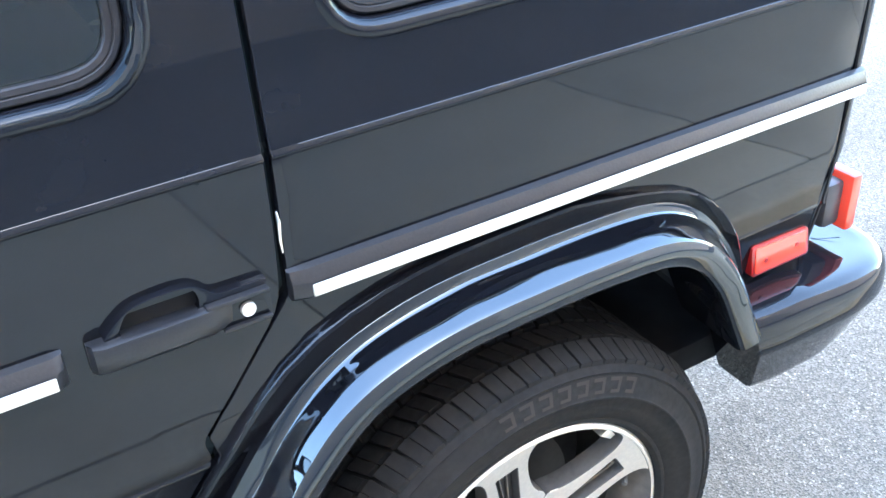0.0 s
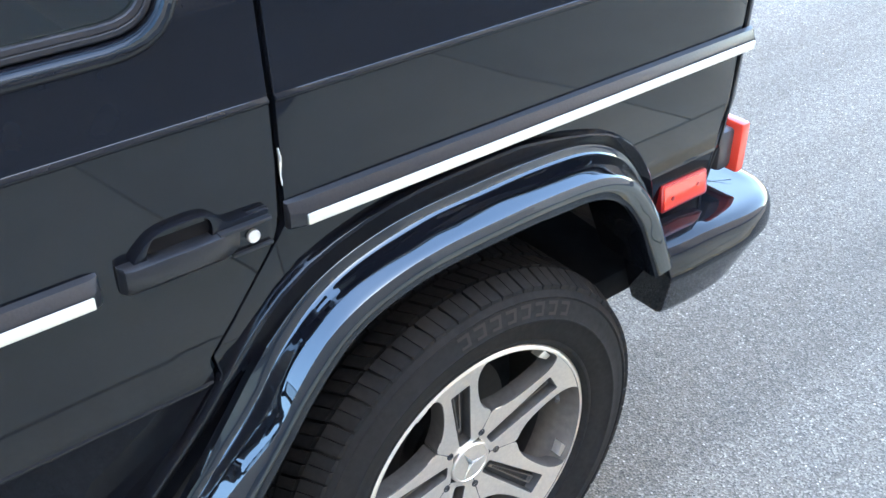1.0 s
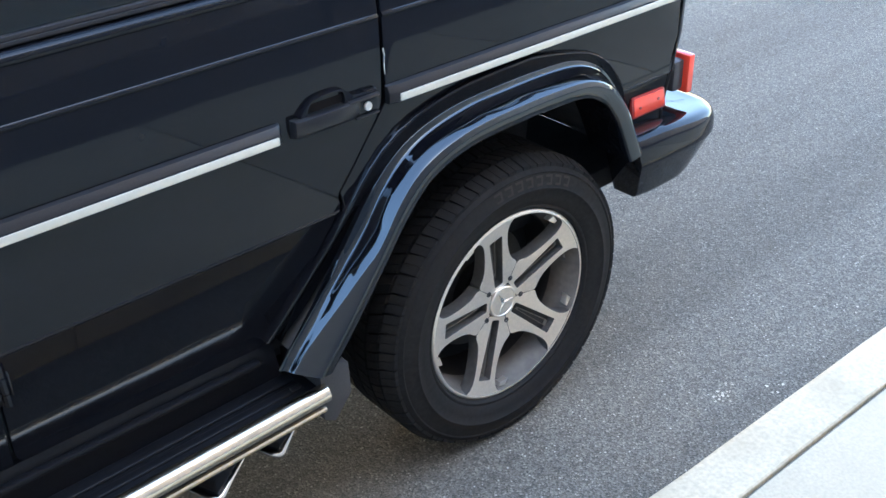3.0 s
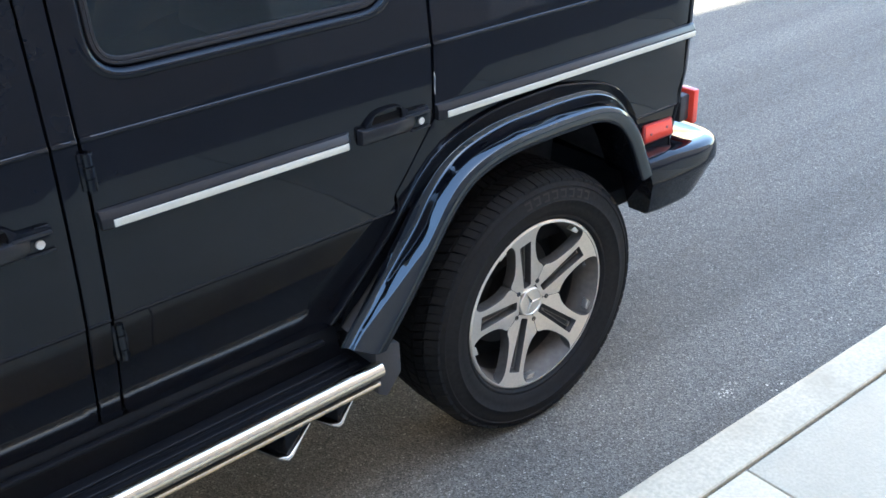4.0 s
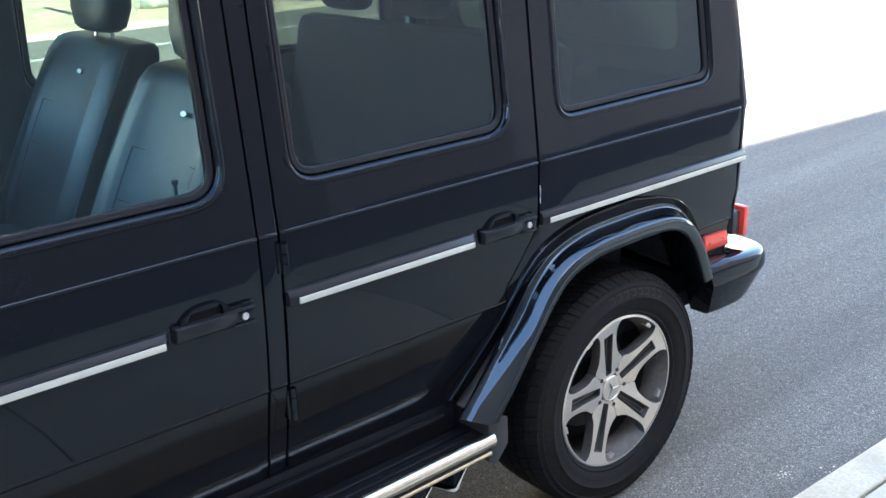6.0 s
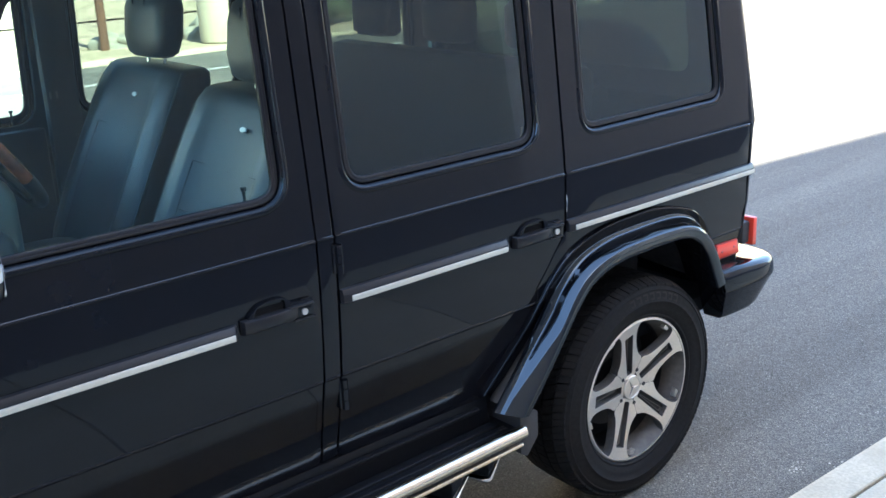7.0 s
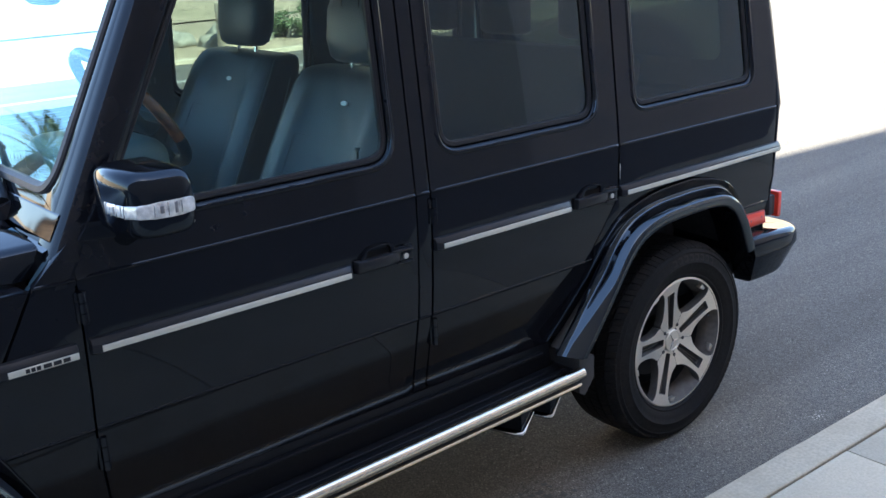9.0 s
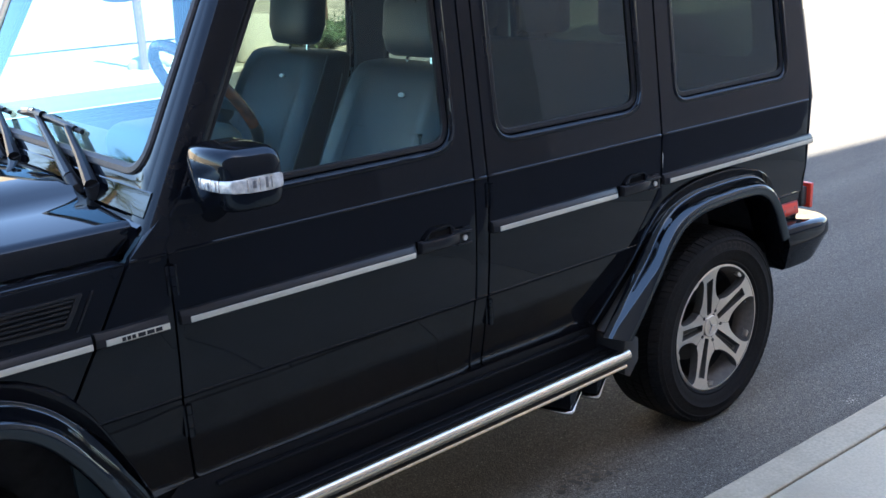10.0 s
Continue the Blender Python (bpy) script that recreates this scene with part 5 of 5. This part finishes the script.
for far in SIDES:
    secs = []
    for y, hx, hz, cx, cz, pw in ((-0.028, 0.056, 0.060, -2.052, 1.361, 4.0), (-0.034, 0.068, 0.072, -2.058, 1.365, 4.6), (-0.060, 0.073, 0.073, -2.063, 1.369, 5.2), (-0.130, 0.075, 0.074, -2.066, 1.369, 5.4),
                                  (-0.195, 0.072, 0.072, -2.060, 1.369, 5.2), (-0.222, 0.063, 0.066, -2.052, 1.367, 4.6), (-0.232, 0.048, 0.054, -2.044, 1.364, 4.0), (-0.235, 0.020, 0.030, -2.036, 1.362, 3.0)):
        secs.append([(px, y, pz) for px, pz in oval(cx, cz, hx, hz, pw, 36)])
    mi = part("door_mirror", loft(secs), GLOSS_PAINT, car, "glossy black door mirror with a clear indicator", mirrored=far, sharp=60)
    secs = []
    for y, hx, cx in ((-0.112, 0.0700, -2.0650), (-0.116, 0.0762, -2.0655), (-0.130, 0.0772, -2.0660), (-0.195, 0.0748, -2.0600), (-0.2230, 0.0660, -2.0520), (-0.2340, 0.0510, -2.0440), (-0.2378, 0.0230, -2.0370)):
        secs.append([(px, y, pz) for px, pz in oval(cx, 1.3610, hx, 0.0175, 6.0, 36)])
    part("indicator_lens", loft(secs), CLEAR_LENS, mi, "clear indicator lens", mirrored=far)
    for y0, wide, z0, z1, mat in ((-0.126, 0.004, 1.348, 1.374, LENS_GREY), (-0.141, 0.003, 1.346, 1.368, CHROME), (-0.152, 0.010, 1.353, 1.369, LENS_GREY), (-0.166, 0.003, 1.347, 1.375, CHROME), (-0.181, 0.007, 1.352, 1.372, LENS_GREY), (-0.194, 0.003, 1.347, 1.374, CHROME)):
        part("lens_rib", rbox(-2.1438 - (y0 - wide / 2 + 0.13) * 0.135, -2.1385 - (y0 + 0.13) * 0.135, y0 - wide, y0, z0, z1, 0.001), mat, mi, mirrored=far)
    for x0, wide, deep, z0, z1, mat in ((-2.086, 0.003, -0.2368, 1.347, 1.375, CHROME), (-2.072, 0.009, -0.2378, 1.354, 1.370, LENS_GREY), (-2.056, 0.003, -0.2386, 1.347, 1.376, CHROME), (-2.040, 0.007, -0.2389, 1.350, 1.374, LENS_GREY), (-2.026, 0.003, -0.2386, 1.348, 1.375, CHROME)):
        part("lens_rib", rbox(x0, x0 + wide, deep, deep + 0.004, z0, z1, 0.001), mat, mi, mirrored=far)
    part("mirror_glass", prism(rounded([(0.06, 1.30), (0.21, 1.305), (0.21, 1.415), (0.06, 1.42)], 0.02, 4), [], 0, 0.004), CHROME, mi).matrix_basis = Matrix(((0, -1, 0, -1.985), (-1 if not far else 1, 0, 0, 0 if not far else 2 * YC), (0, 0, 1, 0), (0, 0, 0, 1)))
    part("mirror_foot", add(tube([(-2.045, -0.04, 1.300), (-2.045, 0.0, 1.268), (-2.05, 0.03, 1.255)], [0.022, 0.026, 0.03], 12), panel(rounded([(-2.165, 1.262), (-2.02, 1.250), (-2.01, 1.292), (-2.11, 1.33)], 0.01, 3), off=-0.008, thick=0.02, edge=0.004)), PAINT, mi, mirrored=far)

# ---------------------------------------------------------------- cabin


def seat(cx, cy, nm, mat, dark):
    """Leather seat: cushion, backrest with side bolsters and centre channels, headrest on two posts."""
    shape = ((0.0, 0.235, 0.075, 0.03), (0.12, 0.250, 0.085, 0.035), (0.35, 0.262, 0.085, 0.040), (0.60, 0.262, 0.080, 0.034), (0.80, 0.258, 0.072, 0.024), (0.93, 0.250, 0.064, 0.012), (0.975, 0.240, 0.056, 0.005), (0.993, 0.226, 0.046, 0.0), (1.0, 0.208, 0.032, 0.0))

    def at(f):
        hw, dp, bol = [float(np.interp(f, [q[0] for q in shape], [q[k] for q in shape])) for k in (1, 2, 3)]
        return cx + 0.02 + (f - 0.93) * 0.30, hw * 1.19, dp * 1.2, bol, 0.84 + f * 0.64

    def front(f, y, off=0.0):
        """A point on the backrest's front face; y runs from -1 to 1 across it."""
        xc, hw, dp, bol, z = at(f)
        px = -dp * max(0.0, 1 - abs(y) ** 6) ** (1 / 6) + bol * max(0.0, 1 - (abs(y) / 0.62) ** 4)
        return (xc + px - off, cy + y * hw, z)

    secs = []
    for f, _, _, _ in shape:
        xc, hw, dp, bol, z = at(f)
        loop = []
        for k in range(72):
            a = 2 * math.pi * k / 72
            c, s = math.cos(a), math.sin(a)
            py = hw * math.copysign(abs(s) ** 0.36, s)
            px = -dp * math.copysign(abs(c) ** 0.36, c)
            if px < 0:
                px += bol * max(0.0, 1 - (abs(py) / (hw * 0.62)) ** 4)
            loop.append((xc + px, cy + py, z))
        secs.append(loop)
    back = loft(secs)
    back.normal_update()
    # side faces of the backrest get a darker colour to hold their shade
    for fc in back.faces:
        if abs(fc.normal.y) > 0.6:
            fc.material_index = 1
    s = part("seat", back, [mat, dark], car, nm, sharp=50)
    for sd in (-1, 1):
        # piped edge between front and side, stitched line on the side, seam beside the bolster
        part("piping", tube([front(f, sd * 0.965, 0.001) for f in np.linspace(0.08, 0.985, 14)], 0.0034, 6), STITCH, s)
        part("side_seam", tube([(at(f)[0] + 0.25 * at(f)[2], cy + sd * (at(f)[1] + 0.001), at(f)[4]) for f in np.linspace(0.1, 0.88, 10)], 0.0022, 6), STITCH, s)
        part("seam", tube([front(f, sd * 0.56, -0.0012) for f in np.linspace(0.10, 0.70, 10)], 0.0024, 6), dark, s)
    for f in (0.28, 0.50, 0.70):
        part("cross_seam", tube([front(f - 0.015 * (1 - (y / 0.56) ** 2), y, -0.0014) for y in np.linspace(-0.56, 0.56, 9)], 0.0022, 6), dark, s)
    secs = []
    for f, hw, dp in ((0.0, 0.100, 0.032), (0.06, 0.122, 0.045), (0.3, 0.140, 0.054), (0.7, 0.142, 0.052), (0.9, 0.128, 0.044), (0.98, 0.105, 0.030), (1.0, 0.085, 0.018)):
        secs.append([(px, py, 1.505 + f * 0.225) for px, py in oval(cx + 0.025 + 0.03 * f, cy, dp * 1.1, hw * 1.13, 3.0, 32)])
    part("headrest", loft(secs), mat, s, sharp=70)
    for sd in (-0.045, 0.045):
        part("headrest_seam", tube([(cx - 0.013, cy + sd, 1.53), (cx - 0.010, cy + sd, 1.60), (cx - 0.004, cy + sd, 1.70)], 0.0025, 5), dark, s)
        part("headrest_post", tube([(cx + 0.03, cy + sd * 1.4, 1.45), (cx + 0.04, cy + sd * 1.4, 1.54)], 0.006, 8), CHROME, s)
    part("badge", moved(lathe([(1e-4, -0.004), (0.011, -0.004), (0.013, -0.001), (0.013, 0.003)], 20), pose(cx - 0.0735, cy - 0.032, 1.392, 0, 0, -90) @ pose(0, 0, 0, -24) @ Matrix.Diagonal((1.35, 0.6, 0.6, 1))), BADGE, s, "small oval metal badge")
    secs = []
    for f, hw, dz in ((0, 0.21, 0.04), (0.1, 0.245, 0.07), (0.5, 0.255, 0.075), (0.9, 0.245, 0.07), (1.0, 0.21, 0.04)):
        secs.append([(cx - 0.62 + f * 0.52, py, pz) for py, pz in oval(cy, 0.86 - 0.03 * f, hw, dz, 3.2, 28)])
    part("cushion", loft(secs), mat, s, sharp=70)
    part("base", rbox(cx - 0.55, cx - 0.10, cy - 0.2, cy + 0.2, 0.555, 0.80, 0.02), dark, s)


seat(-1.082, 0.445, "grey leather driver's seat with a headrest and small badge", LEATHER, LEATHER_DARK_SHADE)
seat(-1.002, 2 * YC - 0.455, "grey leather passenger seat with a headrest and small badge", LEATHER, LEATHER_DARK_SHADE)
# rear bench
bench = part("rear_bench", add(rbox(-0.62, -0.12, 0.20, 2 * YC - 0.20, 0.72, 0.92, 0.05), moved(rbox(-0.07, 0.07, 0.20, 2 * YC - 0.20, 0.0, 0.58, 0.05), pose(-0.16, 0, 0.88, 0, 12, 0))), LEATHER_DARK_SHADE, car, "dark leather rear bench")
for cy in (0.44, 2 * YC - 0.44, YC):
    secs = [[(px, py, 1.475 + f * 0.17) for px, py in oval(-0.03, cy, dp, hw, 3.2, 28)] for f, hw, dp in ((0, 0.10, 0.035), (0.1, 0.125, 0.05), (0.8, 0.125, 0.05), (1.0, 0.09, 0.03))]
    part("headrest", loft(secs), LEATHER_DARK_SHADE, bench, sharp=70)
# dashboard, instrument hood, column, steering wheel, console
dash = part("dashboard", rbox(-2.14, -1.84, 0.14, 2 * YC - 0.14, 0.92, 1.325, 0.05, 3), DASH, car, "dark grey dashboard")
part("instrument_hood", rbox(-2.06, -1.79, 0.26, 0.66, 1.16, 1.412, 0.06, 5), POD_LIT, dash, "instrument hood, paled grey-green to look lit")
part("glovebox_trim", rbox(-1.845, -1.833, 0.75, 2 * YC - 0.18, 1.05, 1.14, 0.01), WOOD, dash, "burl wood trim")
part("steering_column", tube([(-2.05, 0.44, 1.25), (-1.83, 0.455, 1.45)], 0.035, 10), CABIN, dash)
SWM = pose(-1.815, 0.455, 1.465, 0, 55, 0)


def rim_arc(lo, hi):
    return moved(tube([(0.192 * math.cos(radians(a)), 0.192 * math.sin(radians(a)), 0) for a in range(lo, hi + 1, 6)], 0.0165, 12), SWM)


sw = part("steering_wheel", rim_arc(72, 294), WOOD, car, "burl wood and leather steering wheel")
part("leather_rim", rim_arc(-66, 72), LEATHER_DARK_SHADE, sw, "dark leather lower rim")
part("hub", moved(rbox(-0.07, 0.07, -0.08, 0.08, -0.03, 0.02, 0.02, 3), SWM), CABIN, sw)
for a in (0, 180, 270 - 180 + 180):
    part("wheel_spoke", moved(rbox(0.06, 0.185, -0.022, 0.022, -0.012, 0.004, 0.005), SWM @ pose(0, 0, 0, 0, 0, a + 90)), CABIN, sw)
part("centre_console", rbox(-1.92, -0.85, YC - 0.13, YC + 0.13, 0.56, 0.92, 0.03), CABIN, car)
im = part("interior_mirror", loft([[(px, py, pz) for py, pz in oval(YC + 0.02, 1.765, hw, hz, 3.5, 28)] for px, hw, hz in ((-1.865, 0.118, 0.030), (-1.855, 0.130, 0.038), (-1.840, 0.128, 0.037), (-1.832, 0.11, 0.028))]), CABIN, car)
part("stem", tube([(-1.85, YC + 0.02, 1.775), (-1.868, YC + 0.02, 1.83)], 0.012, 8), CABIN, im)
# lock pins and pillar trims with two small grey dashes
for far in SIDES:
    for px in (-1.355, -0.465):
        part("lock_pin", tube([(px, 0.075, 1.28), (px, 0.075, 1.322), (px, 0.075, 1.3245), (px, 0.075, 1.332)], [0.004, 0.004, 0.0075, 0.0075], 8), CABIN, car, mirrored=far)
    part("pillar_trim", rbox(-1.245, -1.125, 0.085, 0.13, 0.60, 1.86, 0.015), CABIN, car, mirrored=far)
    part("door_card", rbox(-2.05, -1.26, 0.090, 0.125, 0.58, 1.265, 0.015), CABIN, car, mirrored=far)
    part("door_card", rbox(-1.10, -0.50, 0.090, 0.125, 0.58, 1.262, 0.015), CABIN, car, mirrored=far)
    part("buckle", add(rbox(-1.232, -1.226, 0.131, 0.134, 1.36, 1.385), rbox(-1.210, -1.204, 0.131, 0.134, 1.36, 1.385)), STITCH, car, mirrored=far)

# ---------------------------------------------------------------- marks on the road
def blotch(bm, cx, cy, r, seed, n=28):
    """Adds one ragged flat spot to a cluster."""
    rg = random.Random(seed)
    c = bm.verts.new((cx, cy, 0.0016))
    ring = []
    for k in range(n):
        a = 2 * math.pi * k / n
        q = r * (0.65 + 0.5 * noise.noise(Vector((math.cos(a) * 1.7, math.sin(a) * 1.7, seed))) + rg.uniform(-0.16, 0.16))
        ring.append(bm.verts.new((cx + q * math.cos(a), cy + q * math.sin(a), 0.0012)))
    for k in range(n):
        bm.faces.new((c, ring[k], ring[(k + 1) % n]))


rg = random.Random(8)
drips = bmesh.new()
for k in range(26):
    blotch(drips, -0.74 + rg.gauss(0, 0.08), 0.03 + rg.gauss(0, 0.07), rg.uniform(0.005, 0.026), k, 14)
single("oil_stain", drips, OIL, "cluster of small dark oil drips on asphalt", "stain", kind="stuff")
for sx, sy, spread, count in ((0.490, -0.302, 0.022, 26), (0.628, -0.376, 0.012, 7), (1.1, -0.30, 0.03, 6)):
    spots = bmesh.new()
    for k in range(count):
        blotch(spots, sx + rg.gauss(0, spread), sy + rg.gauss(0, spread * 0.8), rg.uniform(0.002, 0.007), k + int(sx * 100), 9)
    single("scuff", spots, PALE_MARK, "pale speckled scuff on asphalt", "stain", kind="stuff")
single("lane_line", rbox(-40, 60, 11.2, 11.32, 0.0, 0.004), LINE_PAINT, "white painted road edge line", "road marking", kind="structure")

# ---------------------------------------------------------------- kerb and pavement, in pieces
kerb = tagged(new("kerb"), "pale concrete kerb beside the parked car", "kerb", kind="structure")
pave = tagged(new("pavement"), "pale cream concrete pavement slabs", "pavement", kind="structure")
TURN_K = math.degrees(math.atan(KX))
STREET = pose(0, -0.477, 0, 0, 0, TURN_K)


def kerb_stone(length):
    bm = bmesh.new()
    sec = [(-0.137, -0.10), (-0.137, 0.127), (-0.133, 0.131), (-0.024, 0.130), (-0.008, 0.126), (0.0, 0.116), (0.012, 0.0), (0.014, -0.10)]
    rows = []
    n = 24
    for i in range(n + 1):
        x = length * i / n
        rows.append([bm.verts.new((x, y + (0.0035 * noise.noise(Vector((x * 6, 3, y))) + 0.002 * noise.noise(Vector((x * 25, 1, y))) if y > -0.03 else 0), z + 0.0012 * noise.noise(Vector((x * 9, y * 30, 2))))) for y, z in sec])
    for a, b in zip(rows, rows[1:]):
        for k in range(len(sec) - 1):
            bm.faces.new((a[k], a[k + 1], b[k + 1], b[k]))
    bm.faces.new(rows[0])
    bm.faces.new(rows[-1])
    bmesh.ops.recalc_face_normals(bm, faces=bm.faces[:])
    return finish("kerb_stone", bm, KERB, 40)


STONE = kerb_stone(2.995)
for k in range(-7, 8):
    o = new("kerb_stone", STONE)
    o.parent = kerb
    o.matrix_basis = STREET @ pose(2.2 + 3.0 * k, 0, 0)
SLAB = finish("slab", rbox(0.003, 1.497, -1.497, -0.003, 0.02, 0.128, 0.006, 2), CONCRETE, 40)
for k in range(-12, 14):
    for j in range(1):
        o = new("slab", SLAB)
        o.parent = pave
        o.matrix_basis = STREET @ pose(0.105 + 1.5 * k, -0.143 - 1.5 * j, 0.0008 * ((k * 7 + j * 5) % 3))
bed = rbox(-19, 22, -1.64, -0.14, -0.05, 0.118)
single("pavement_bed", moved(bed, STREET), JOINT, "dark joint bed under the pavement slabs", "pavement", kind="structure")
soil = rbox(-60, 60, -6.6, -1.65, -0.05, 0.10)
single("planting_strip", moved(soil, STREET), MULCH, "brown fine gravel strip between pavement and building", "ground", kind="structure")
